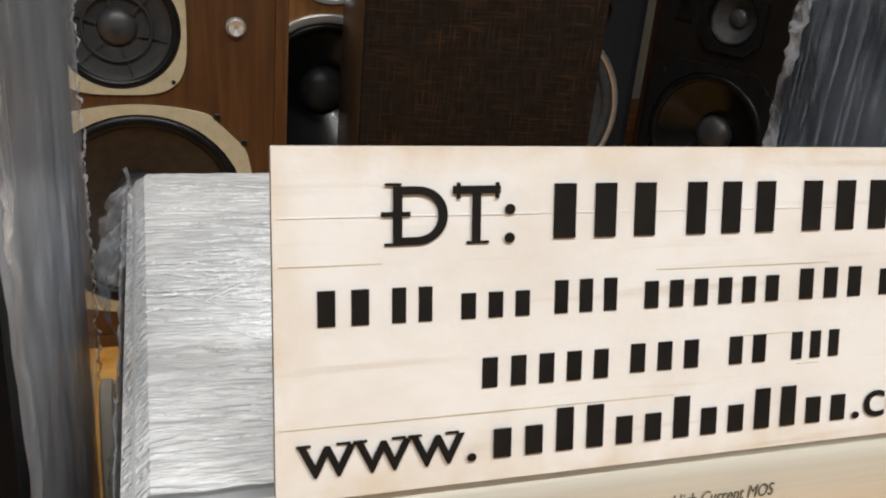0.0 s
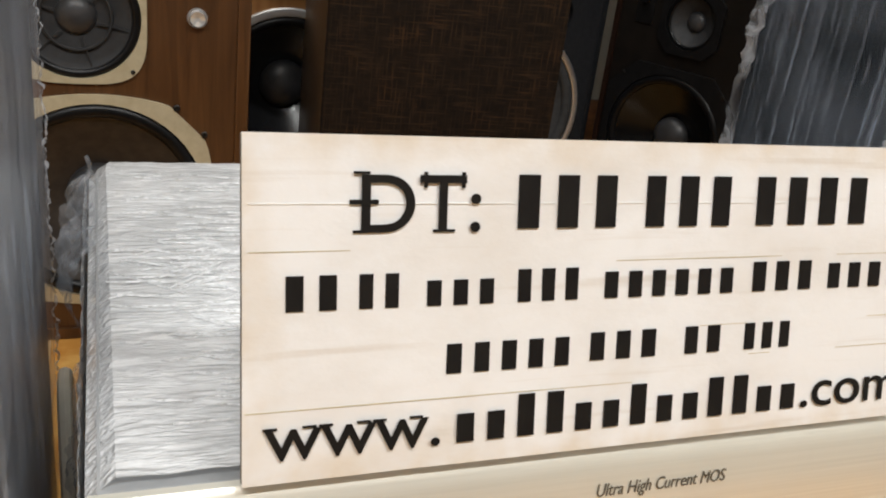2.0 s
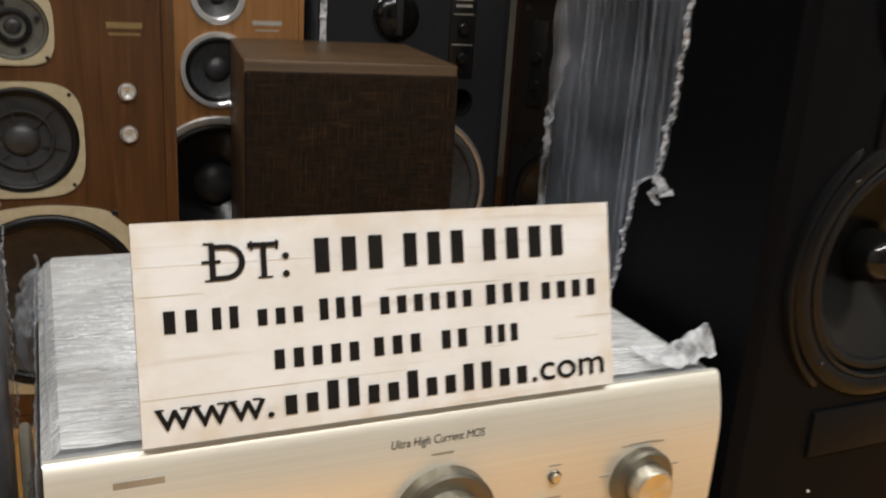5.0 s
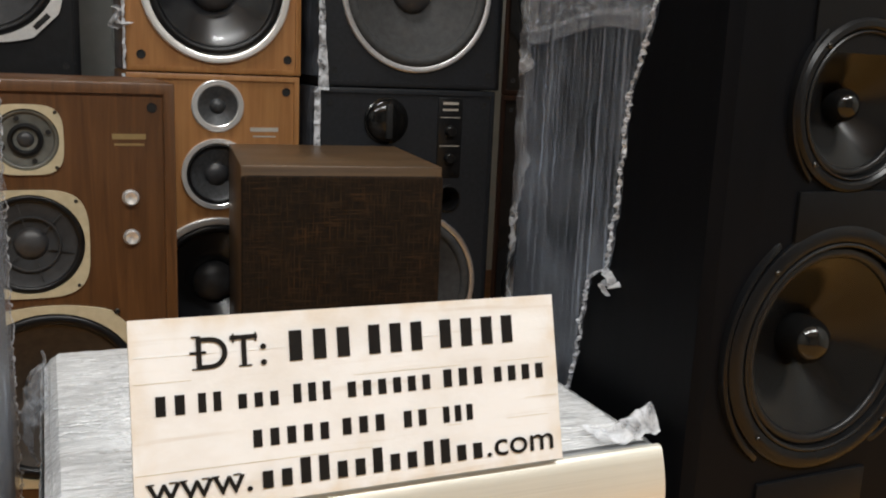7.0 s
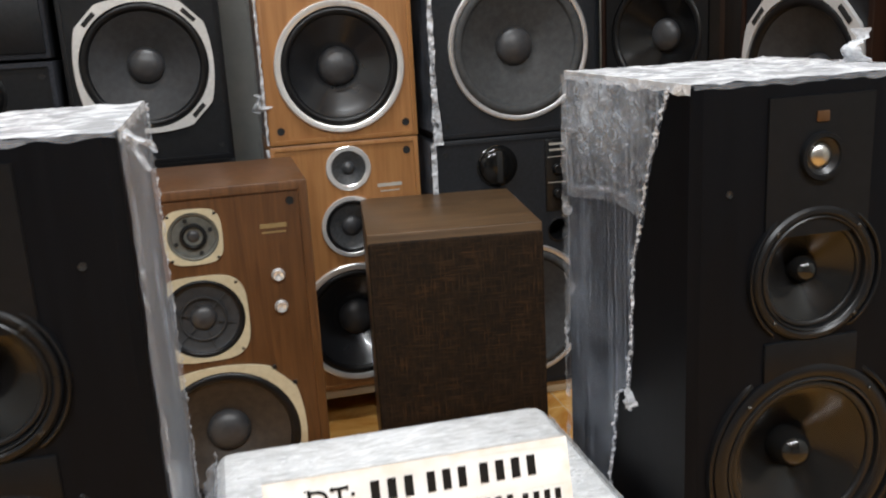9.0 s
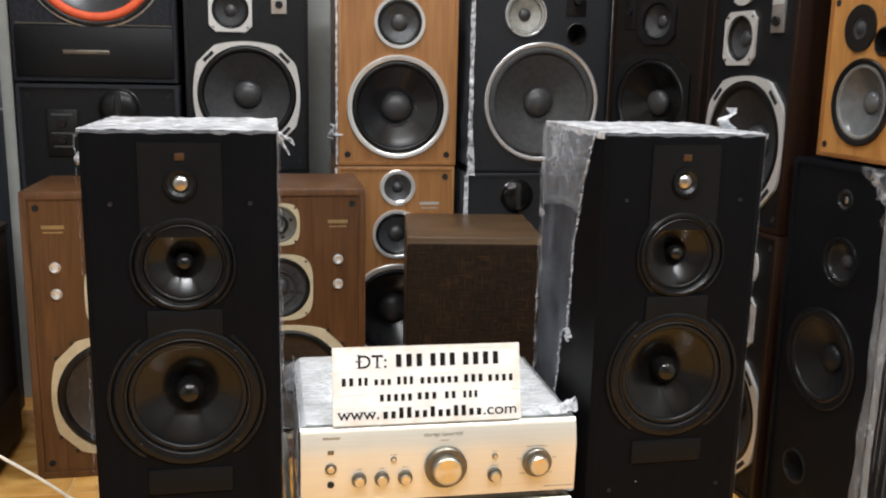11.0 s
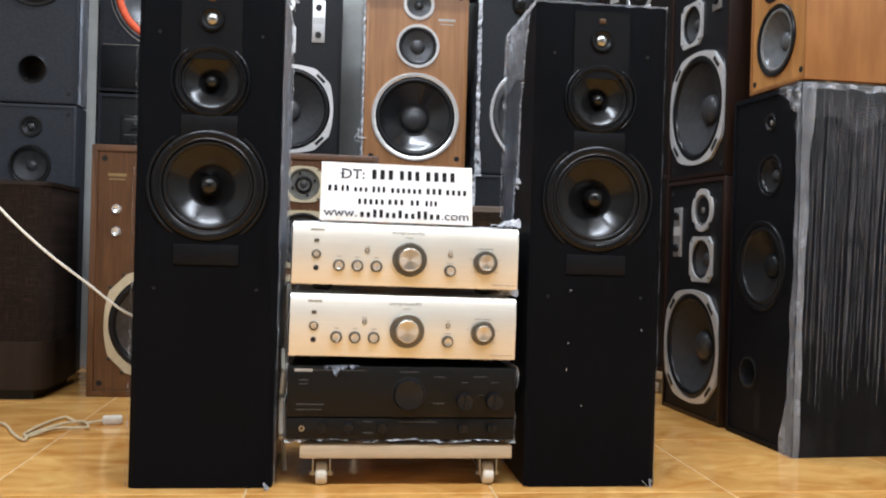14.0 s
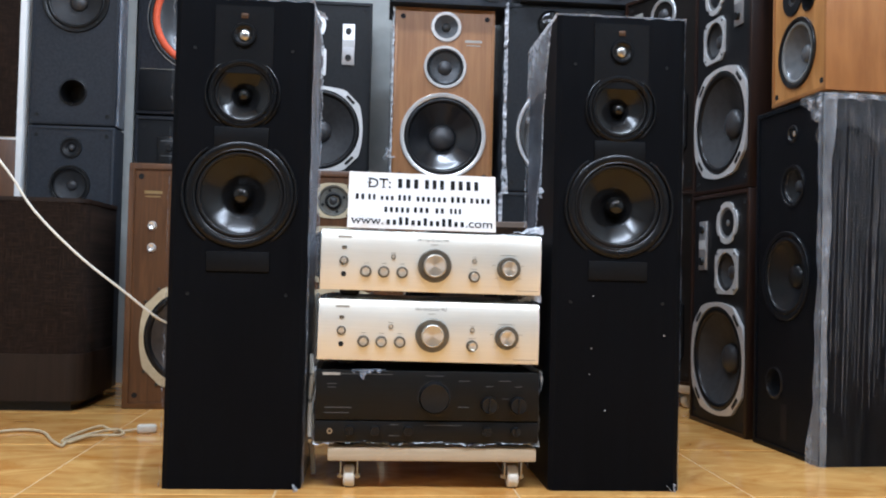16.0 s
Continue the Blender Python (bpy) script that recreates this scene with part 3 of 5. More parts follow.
def dome_tweeter(root, u, z, R, y0, ring, dome, name="tweeter", domer=0.35, shape="round", face=None):
    """A soft or metal dome in a shallow dish."""
    if shape == "round":
        bm = lathe([(R, 0.003), (R, -0.003), (R * 0.96, -0.005), (R * 0.8, -0.005), (R * 0.76, -0.003)], 40)
    else:
        rim = []
        for k in range(72):
            a = 2 * math.pi * k / 72
            cut = abs((a % (math.pi / 2)) - math.pi / 4) < 0.16
            rim.append((R * (0.90 if cut else 1.0) * math.cos(a), R * (0.90 if cut else 1.0) * math.sin(a)))
        bm = plate(rim, [circle(0, 0, R * 0.74, 36)], -0.005, 0.003)
    top = link(name, finish(name, bm, ring), root, (u, y0, z))
    part("dish", lathe([(R * 0.79, -0.003), (R * 0.5, 0.002), (R * domer, 0.005)], 36), face or M_PLASTIC, top)
    rd = R * domer
    part("dome", lathe([(rd, 0.005)] + [(rd * math.cos(a), 0.005 - rd * 0.7 * math.sin(a)) for a in [math.pi / 2 * k / 6 for k in range(1, 6)]] + [(0, 0.005 - rd * 0.7)], 28), dome, top)
    return top


def port(root, u, z, R, y0):
    top = part("bass_port", lathe([(R * 1.12, 0.002), (R * 1.12, -0.003), (R, -0.004), (R * 0.95, 0.004), (R * 0.92, 0.09), (0, 0.09)], 32), M_PLASTIC, root, "", (u, y0, z))
    return top


def cabinet(root, W, H, D, outer, front, holes, recess=0.008, rim=0.016, bevel=0.002, pegs=0.03, peg_r=0.006, base=0.0):
    """A box with a set-in baffle; the front lies at y 0, the floor at z 0."""
    bm = box(-W / 2, W / 2, 0, D, base, H)
    face = min(bm.faces, key=lambda f: f.calc_center_median().y)
    bmesh.ops.inset_region(bm, faces=[face], thickness=rim, use_even_offset=True)
    ext = bmesh.ops.extrude_face_region(bm, geom=[face])
    for v in ext["geom"]:
        if isinstance(v, bmesh.types.BMVert):
            v.co.y += recess + 0.02
    bmesh.ops.delete(bm, geom=[f for f in bm.faces if abs(f.normal.y) > 0.9 and f.calc_center_median().y < D - 0.001 and f.calc_area() > (W - 2 * rim) * (H - base - 2 * rim) * 0.98], context="FACES")
    edges = [e for e in bm.edges if e.calc_length() > 0.05 and sum(abs(abs(v.co.x) - W / 2) < 1e-4 or abs(v.co.z - base) < 1e-4 or abs(v.co.z - H) < 1e-4 for v in e.verts) == 2]
    if bevel:
        bmesh.ops.bevel(bm, geom=edges, offset=bevel, segments=2, affect="EDGES", profile=0.5)
    part("body", bm, outer, root)
    w, z0, z1 = W / 2 - rim, base + rim, H - rim
    part("baffle", plate([(-w, z0), (w, z0), (w, z1), (-w, z1)], [circle(u, z, r, 36) for u, z, r in holes], recess, recess + 0.015), front, root)
    if pegs:
        for sx in (-1, 1):
            for zz in (z0 + pegs, z1 - pegs):
                screw(root, sx * (w - pegs * 0.8), recess, zz, peg_r, "grille_socket")
    return root


def bars(root, rows, y, material, name="print_bar"):
    """Thin printed bars: (x, z, width, height)."""
    for x, z, w, h in rows:
        part(name, box(x - w / 2, x + w / 2, y - 0.0006, y + 0.001, z - h / 2, z + h / 2), material, root)


# ---- room ----
FX0, FX1, FY0, FY1, CEIL = -2.1, 1.75, -5.0, 1.95, 2.95


def setting(name, bm, material, label, category):
    me = finish(name, bm, material)
    return tagged(new(name, me), label, category, "", "structure")


floor = setting("floor", box(FX0 - 0.5, FX1 + 0.5, FY0 - 0.5, FY1 + 0.5, -0.1, -0.0012), M_GROUT, "polished yellow-orange ceramic tile floor with pale joints", "floor")
setting("wall_north", box(FX0 - 0.5, FX1 + 0.5, FY1, FY1 + 0.5, 0, CEIL), M_WALL, "grey painted back wall behind the stacked loudspeakers", "wall")
setting("wall_south", box(FX0 - 0.5, FX1 + 0.5, FY0 - 0.5, FY0, 0, CEIL), M_WALL, "grey painted wall of the shop", "wall")
setting("wall_east", box(FX1, FX1 + 0.5, FY0, FY1, 0, CEIL), M_WALL, "grey painted side wall of the shop", "wall")
setting("wall_west", box(FX0 - 0.5, FX0, FY0, FY1, 0, CEIL), M_WALL, "grey painted side wall of the shop", "wall")
setting("ceiling", box(FX0 - 0.5, FX1 + 0.5, FY0 - 0.5, FY1 + 0.5, CEIL, CEIL + 0.1), M_CEIL, "plain white ceiling", "ceiling")
setting("wall_pilaster", box(-1.25, -0.995, 1.60, FY1 - 0.002, 0, CEIL), M_WALL, "grey painted wall pilaster between the stacked loudspeakers", "wall")
setting("baseboard", box(FX0, FX1, FY1 - 0.012, FY1, 0, 0.16, 0.003), M_SKIRT, "brown tiled skirting along the back wall", "baseboard")

for lx, ly, lz, turn, power in LAMPS:
    lamp = thing("ceiling_lamp", pose(lx, ly, lz, 0, 0, turn), "white batten lamp with a long tube on the ceiling", "lamp", "ceiling lamps")
    part("housing", box(-0.64, 0.64, -0.04, 0.04, 0.0, CEIL - lz, 0.006), M_WHITE, lamp)
    for sx in (-1, 1):
        part("end_cap", box(sx * 0.63 - 0.012, sx * 0.63 + 0.012, -0.03, 0.03, -0.05, 0.002, 0.004), M_WHITE, lamp)


# ---- the two black tower loudspeakers ----
TW, TH, TD = 0.264, 0.952, 0.300


def tower_driver(root, name, z, R):
    """A driver in a moulded dish: raised cheeks at both sides, ring, rolled edge, flared cone and ball cap."""
    d = link(name, finish(name, lathe([(R * 1.06, 0.002), (R * 1.05, -0.0025), (R * 1.01, -0.0050), (R * 0.95, -0.0052), (R * 0.91, -0.0030), (R * 0.895, 0.004)], 72), M_LIP), root, (0, 0, z))
    for side in (0, math.pi):
        bm = bmesh.new()
        rows = []
        for k in range(29):
            a = side + radians(-56 + 4 * k)
            ease = math.sin(math.pi * k / 28) ** 0.35
            rows.append([bm.verts.new((R * r * math.cos(a), -h * ease + 0.0008, R * r * math.sin(a))) for r, h in ((1.075, 0.0), (1.085, 0.0058), (1.105, 0.0072), (1.13, 0.0062), (1.145, 0.0))])
        for p, q in zip(rows, rows[1:]):
            for k in range(4):
                bm.faces.new((p[k], p[k + 1], q[k + 1], q[k]))
        part("cheek", bm, M_LIP, d)
    part("inner_ring", lathe([(R * 0.905, 0.003), (R * 0.90, -0.0038), (R * 0.885, -0.0046), (R * 0.87, -0.0036), (R * 0.865, 0.003)], 72), M_PLASTIC, d)
    s0, s1 = R * 0.865, R * 0.765
    roll = [(s0, 0.002)] + [((s0 + s1) / 2 + (s0 - s1) / 2 * math.cos(a), 0.003 - (s0 - s1) * 0.40 * math.sin(a)) for a in [math.pi * k / 9 for k in range(1, 9)]] + [(s1, 0.004)]
    part("surround", lathe(roll, 72), M_RUBBER, d)
    rc, dy = R * 0.21, R * 0.36
    cone = [(s1, 0.004)] + [(s1 + (rc * 0.9 - s1) * t, 0.004 + dy * t ** 1.12) for t in [k / 14 for k in range(1, 15)]]
    part("cone", lathe(cone, 72), M_GLOSSCONE, d)
    top = dy * 0.60
    ball = [(rc, dy + 0.004)] + [(rc * math.cos(a), top + 0.004 - rc * 1.05 * math.sin(a)) for a in [math.pi / 2 * k / 10 for k in range(10)]] + [(0, top + 0.004 - rc * 1.05)]
    part("dust_cap", lathe(ball, 40), M_GLOSSCAP, d)
    for k in range(4):
        a = math.pi / 4 + math.pi / 2 * k
        screw(d, R * 0.98 * math.cos(a), -0.0052, R * 0.98 * math.sin(a), 0.0022)
    return d


FILM_EDGE = ((0.0, 0.200), (0.50, 0.168), (0.603, 0.148), (0.615, 0.121), (0.75, 0.112), (0.80, 0.098), (0.85, 0.086), (0.90, 0.062), (0.96, 0.034))


def tower(name, m, film_left, film_right, label):
    root = thing(name, m, label, "loudspeaker", "black tower loudspeakers")
    ch = 0.010
    holes = [(0, 0.766, 0.062), (0, 0.5695, 0.10), (0, 0.881, 0.014)]
    # body with chamfered front edges
    bm = bmesh.new()
    w = TW / 2
    outline = [(-w + ch, 0.0), (-w, 0.006), (-w, TD), (w, TD), (w, 0.006), (w - ch, 0.0)]
    low = [bm.verts.new((x, y, 0.0)) for x, y in outline]
    high = [bm.verts.new((x, y, TH)) for x, y in outline]
    for k in range(5):
        bm.faces.new((low[k], low[k + 1], high[k + 1], high[k]))
    bm.faces.new(low)
    bm.faces.new(high)
    part("body", bm, M_BLACKASH, root)
    part("baffle", plate([(-w + ch, 0), (w - ch, 0), (w - ch, TH), (-w + ch, TH)], [circle(u, z, r) for u, z, r in holes], 0.0, 0.012), M_BLACKASH, root)
    # centre plate running behind the drivers
    part("trim_plate", plate([(-0.056, 0.806), (0.056, 0.806), (0.056, 0.938), (-0.056, 0.938)], [circle(0, 0.881, 0.017, 32)], -0.0022, 0.001), M_PLATE, root)
    part("name_plate", box(-0.060, 0.060, -0.003, 0.001, 0.420, 0.458, 0.001), M_PLATE, root)
    part("joining_plate", box(-0.052, 0.052, -0.003, 0.001, 0.66, 0.70, 0.001), M_PLATE, root)
    part("badge", box(-0.0065, 0.0065, -0.0035, -0.001, 0.9135, 0.9235, 0.0005), M_BADGE, root)
    dome_tweeter(root, 0, 0.881, 0.023, -0.0022, M_PLATE, M_DOME, "tweeter", 0.58)
    tower_driver(root, "midrange", 0.7660, 0.0640)
    tower_driver(root, "woofer", 0.5695, 0.0985)
    for sx in (-1, 1):
        for zz in (0.853, 0.375):
            screw(root, sx * 0.094, 0.0, zz, 0.0028, "grille_socket")
    # stretch film over the top and the sides
    part("film_top", sheet(lambda u, v: ((-w + 2 * w * u, 0.004 + (TD - 0.006) * v, TH + 0.002), (0, 0, 1)), 60, 60, 0.0016, 40, 3), F_TOP, root, "crinkled clear stretch film")
    part("film_rim", sheet(lambda u, v: ((-w + 2 * w * u, 0.006 - 0.0075 * min(1.0, 2 * v), TH + 0.0022 - (0.004 + 0.003 * noise.noise((u * 12, 5, 2))) * max(0.0, 2 * v - 1)), (0, -0.4, 1)), 120, 6, 0.0005, 60, 35), F_FOLD, root, "film drawn over the front edge")
    for sx in (-1, 1):
        part("film_rim", sheet(lambda u, v: ((sx * (w + 0.0015 - 0.004 * max(0.0, 1 - 2 * v)), 0.002 + (TD - 0.002) * u, TH + 0.0034 - (0.010 + 0.006 * noise.noise((u * 9, 5, sx))) * max(0.0, 2 * v - 1)), (sx, 0, 0.6)), 90, 8, 0.0012, 60, 37 + sx), F_TOP, root, "film drawn over the side edge")
    for sx, on in ((-1, film_left), (1, film_right)):
        if not on:
            continue
        hang = 0.028 if sx > 0 else 0.0

        def edge(z, sx=sx):
            if sx > 0:
                return 0.007
            for (z0, y0), (z1, y1) in zip(FILM_EDGE, FILM_EDGE[1:]):
                if z <= z1:
                    break
            return y0 + (y1 - y0) * (z - z0) / (z1 - z0) + 0.005 * noise.noise((z * 14, sx, 0.3)) + 0.005 * noise.noise((z * 60, sx, 1.3))

        part("film_side", sheet(lambda u, v: ((sx * (w + 0.0015), edge(v * TH) + (TD + hang - edge(v * TH)) * u, v * TH), (sx, 0, 0)), 30, 160, 0.0014, 26, 5 + sx), F_HAZY if sx > 0 else F_SIDE, root, "clear stretch film with upright streaks")
        if hang:
            part("film_edge", sheet(lambda u, v: ((sx * (w + 0.0015), TD + hang - 0.003 + (0.003 + 0.016 * max(0.0, noise.noise((v * 55, 3, 7))) ** 2 + 0.006 * max(0.0, noise.noise((v * 240, 2, 9)))) * u + 0.003 * noise.noise((v * 14, 0, 4)), v * TH), (sx, 0, 0)), 7, 700, 0.003, 150, 19), F_EDGE, root, "torn crumpled film edge")
        if sx > 0:
            continue
        part("film_edge", sheet(lambda u, v: ((sx * (w + 0.003), edge(v * TH) - 0.001 + 0.005 * u + 0.0022 * noise.noise((v * 160, u * 4, sx)) + 0.0015 * noise.noise((v * 420, u * 6, sx)), v * TH), (sx, 0, 0)), 7, 800, 0.0034, 200, 9 + sx), F_EDGE, root, "torn crumpled film edge")
        # doubled film, wrinkled like a web, under the top and across a lower fold
        part("film_web", sheet(lambda u, v: ((sx * (w + 0.0042), edge(0.83 + 0.12 * v) + (TD - edge(0.83 + 0.12 * v)) * u, 0.825 + 0.007 * math.sin(u * 5) * (1 - v) + (TH - 0.826 - 0.007 * math.sin(u * 5) * (1 - v)) * v), (sx, 0, 0)), 50, 40, 0.0030, 60, 21), F_WEB, root, "milky web-wrinkled stretch film")
        part("film_fold", sheet(lambda u, v: ((sx * (w + 0.0046), edge(0.82) + (TD - 0.01 - edge(0.82)) * u, 0.815 + 0.007 * math.sin(u * 5) + 0.016 * v), (sx, 0, 0)), 40, 4, 0.0020, 60, 23), F_FOLD, root, "milky fold in the film")
        part("film_fold", sheet(lambda u, v: ((sx * (w + 0.0046), edge(0.66) + 0.01 + (TD - 0.03 - edge(0.66)) * u, 0.665 - 0.03 * u + 0.010 * v), (sx, 0, 0)), 40, 3, 0.0020, 60, 27), F_VEIL, root, "faint fold in the film")
        part("film_corner", sheet(lambda u, v: ((sx * (w + 0.0036), TD + 0.004 - (0.010 + 0.030 * v ** 3 + 0.014 * noise.noise((v * 9, 4, 1))) * u, TH * v), (sx, 0.4, 0)), 8, 200, 0.0036, 70, 29), F_RIDGE, root, "doubled milky film along the rear corner")
    return root


def tuft(root, place, turn, w, h, seed):
    """A twisted loose end of stretch film."""
    ob = part("film_tuft", sheet(lambda u, v: ((w * (u - 0.5) * (1.2 - 0.8 * v) + 0.010 * math.sin(v * 7 + seed), 0.010 * math.sin(u * 6 + v * 4), h * v), (0.3, -1, 0)), 14, 30, 0.008, 60, seed), F_EDGE, root, "twisted loose end of film")
    ob.matrix_basis = pose(*place, *turn)


right_tower = tower("tower_loudspeaker", pose(0.375, 0.010, 0, 0, 0, 0), True, True, "glossy black tower loudspeaker with torn stretch film on its flanks")
left_tower = tower("tower_loudspeaker", pose(-0.376, 0.010, 0, 0, 0, 0), True, True, "glossy black tower loudspeaker with stretch film beside the amplifiers")


for sx, wide in ((-1, 0.006), (1, 0.010)):
    part("film_strip", sheet(lambda u, v: ((sx * (TW / 2 + 0.0030), 0.005 + (wide + 0.004 * noise.noise((v * 11, 2, sx))) * u, (TH - 0.004) * v), (sx, -0.3, 0)), 6, 240, 0.0026, 80, 57 + sx), F_RIDGE, left_tower, "milky film along the front edge")
tuft(left_tower, (0.134, 0.050, TH - 0.016), (0, 50, 0), 0.03, 0.018, 33)
tuft(right_tower, (0.118, 0.115, TH), (0, 10, 30), 0.016, 0.040, 2)
tuft(left_tower, (-0.128, 0.150, TH - 0.05), (0, -70, 0), 0.05, 0.035, 5)
tuft(right_tower, (-0.136, 0.122, 0.612), (10, 160, 80), 0.012, 0.020, 31)
tuft(right_tower, (0.134, 0.120, 0.79), (0, 60, 0), 0.04, 0.016, 7)


speck = finish("paint_speck", lathe([(0.0013, 0.0), (0.0008, -0.0006), (0, -0.0006)], 8), M_WHITE)
for x, z in ((-0.048, 0.387), (0.098, 0.311), (-0.053, 0.231), (-0.050, 0.283), (-0.02, 0.16)):
    link("paint_speck", speck, right_tower, (x, 0, z))
tuft(right_tower, (0.112, -0.003, 0.002), (0, 70, 0), 0.006, 0.016, 11)
tuft(left_tower, (0.118, -0.003, 0.002), (0, 60, 0), 0.005, 0.008, 13)


# ---- amplifiers on their dolly ----
def silver_amp(m, wrapped, label):
    root = thing("amplifier", m, label, "amplifier", "silver amplifiers")
    W, H, D = 0.217, 0.118, 0.362
    bm = box(-W + 0.003, W - 0.003, 0.010, D, 0.002, H - 0.003)
    bmesh.ops.bevel(bm, geom=[e for e in bm.edges if e.verts[0].co.y > D - 0.01 and e.verts[1].co.y > D - 0.01 and abs(e.verts[0].co.z - e.verts[1].co.z) > 0.05], offset=0.020, segments=5, affect="EDGES", profile=0.5)
    part("case", bm, M_STEEL, root, "grey sheet steel case")
    for x in (-0.180, 0.180):
        part("lid_seam", box(x - 0.0012, x + 0.0012, 0.03, D - 0.02, H - 0.0032, H - 0.0018), M_HOLE, root)
    # face with a softly rolled upper third
    bm = bmesh.new()
    prof = [(0.012, 0.0), (0.001, 0.0), (0.0, 0.002), (0.0, 0.070)] + [(0.010 * (k / 6) ** 2, 0.070 + 0.046 * k / 6) for k in range(1, 7)] + [(0.0125, H), (0.016, H)]
    ends = [[bm.verts.new((sx * W, y, z)) for y, z in prof] for sx in (-1, 1)]
    for k in range(len(prof) - 1):
        bm.faces.new((ends[0][k], ends[1][k], ends[1][k + 1], ends[0][k + 1]))
    for e in ends:
        bm.faces.new(e)
    bm.faces.new((ends[0][0], ends[1][0], ends[1][-1], ends[0][-1]))
    part("face_plate", bm, M_CHAMPAGNE, root, "champagne brushed aluminium")

    def knob(name, x, dz, r, length, bezel=0.0):
        z = H - dz
        k = part(name, lathe([(r, 0.0), (r, -length * 0.8), (r * 0.97, -length * 0.95), (r * 0.90, -length), (r * 0.86, -length * 0.985)], 44), M_SPUN, root, "", (x, 0, z))
        part("knob_face", lathe([(r * 0.865, -length * 0.985), (r * 0.3, -length * 0.955), (0, -length * 0.95)], 44), M_KNOBFACE, k, "radially spun face")
        if bezel:
            part("bezel", lathe([(r + bezel, 0.001), (r + bezel, -length * 0.35), (r + bezel * 0.8, -length * 0.42), (r + 0.0003, -length * 0.42), (r + 0.0003, 0)], 44), M_DARKRING, k)
        return k

    knob("volume_knob", 0.005, 0.066, 0.0225, 0.024, 0.0105)
    knob("input_knob", 0.152, 0.067, 0.0155, 0.020, 0.0078)
    for x in (-0.129, -0.094, -0.058):
        knob("tone_knob", x, 0.081, 0.0078, 0.013, 0.0036)
    knob("record_knob", 0.084, 0.085, 0.0078, 0.013, 0.0036)
    knob("power_button", -0.172, 0.061, 0.0058, 0.006, 0.003)
    knob("loudness_button", -0.076, 0.051, 0.0032, 0.004, 0.0014)
    knob("direct_button", 0.084, 0.054, 0.0032, 0.004, 0.0014)
    part("headphone_jack", lathe([(0.0052, 0.001), (0.0052, -0.0012), (0.0035, -0.0012), (0.003, -0.0004), (0, -0.0004)], 24), M_HOLE, root, "", (-0.172, 0, H - 0.087))
    part("standby_lamp", box(-0.1765, -0.1675, -0.001, 0.002, H - 0.038, H - 0.032), M_DARKRING, root)
    part("maker_badge", box(-0.184, -0.158, 0.0045, 0.0072, H - 0.0165, H - 0.0125), M_FAINT, root)
    bars(root, [(0.19, 0.008, 0.046, 0.0012)], 0.0, M_FAINT)
    bars(root, [(x, H - 0.0645, 0.009, 0.001) for x in (-0.129, -0.094, -0.058)] + [(0.084, H - 0.046, 0.009, 0.001), (0.152, H - 0.0405, 0.022, 0.0011), (0.084, H - 0.070, 0.014, 0.001), (-0.076, H - 0.0435, 0.010, 0.001)], 0.0005, M_FAINT)
    bars(root, [(0.004, H - 0.0245, 0.014, 0.0012)], 0.0024, M_FAINT)
    for ang in range(-130, 131, 52):
        a = radians(90 + ang)
        bars(root, [(0.152 + 0.029 * math.cos(a), H - 0.067 + 0.029 * math.sin(a), 0.008, 0.0008)], 0.0, M_FAINT)
    words("slogan", "Ultra High Current MOS", 0.0075, M_DARKRING, root, (-0.029, 0.0038, H - 0.0180), (74, 0, 0), 0.25, 0.062)
    for sx in (-1, 1):
        for y in (0.05, 0.29):
            part("foot", lathe([(0.018, 0.0), (0.02, 0.004), (0.02, 0.010), (0.014, 0.015), (0, 0.015)], 20), M_PLASTIC, root, "", (sx * 0.16, y, 0.0)).matrix_basis = pose(sx * 0.16, y, 0.003, -90, 0, 0)
    if wrapped:
        def half(v):
            over = max(0.0, v - (1 - 0.026 / D)) * D
            return W + 0.001 - 0.026 + math.sqrt(max(0.0, 0.026 ** 2 - over ** 2))

        part("film_top", sheet(lambda u, v: ((half(v) * (2 * u - 1), 0.022 + (D - 0.020) * v, H + 0.001 - 0.009 * max(0, abs(2 * u - 1) - 0.955) / 0.045 - 0.009 * max(0, v - 0.965) / 0.035), (0, 0, 1)), 130, 100, 0.0006, 80, 2), F_AMP, root, "crinkled clear stretch film")
        for sx in (-1, 1):
            part("film_side", sheet(lambda u, v: ((sx * (W + 0.0025), 0.016 + (D - 0.036) * u, 0.0 + (H - 0.005) * v), (sx, 0, 0)), 80, 36, 0.0016, 60, 7 + sx), F_AMP, root, "crinkled clear stretch film")
        part("film_back", sheet(lambda u, v: ((-W + 0.018 + (2 * W - 0.036) * u, D + 0.001, (H - 0.008) * v), (0, 1, 0)), 40, 14, 0.004, 24, 4), F_AMP, root)
        # glints along the wrinkles, laid on as thin raised white ribbons
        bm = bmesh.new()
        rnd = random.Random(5)
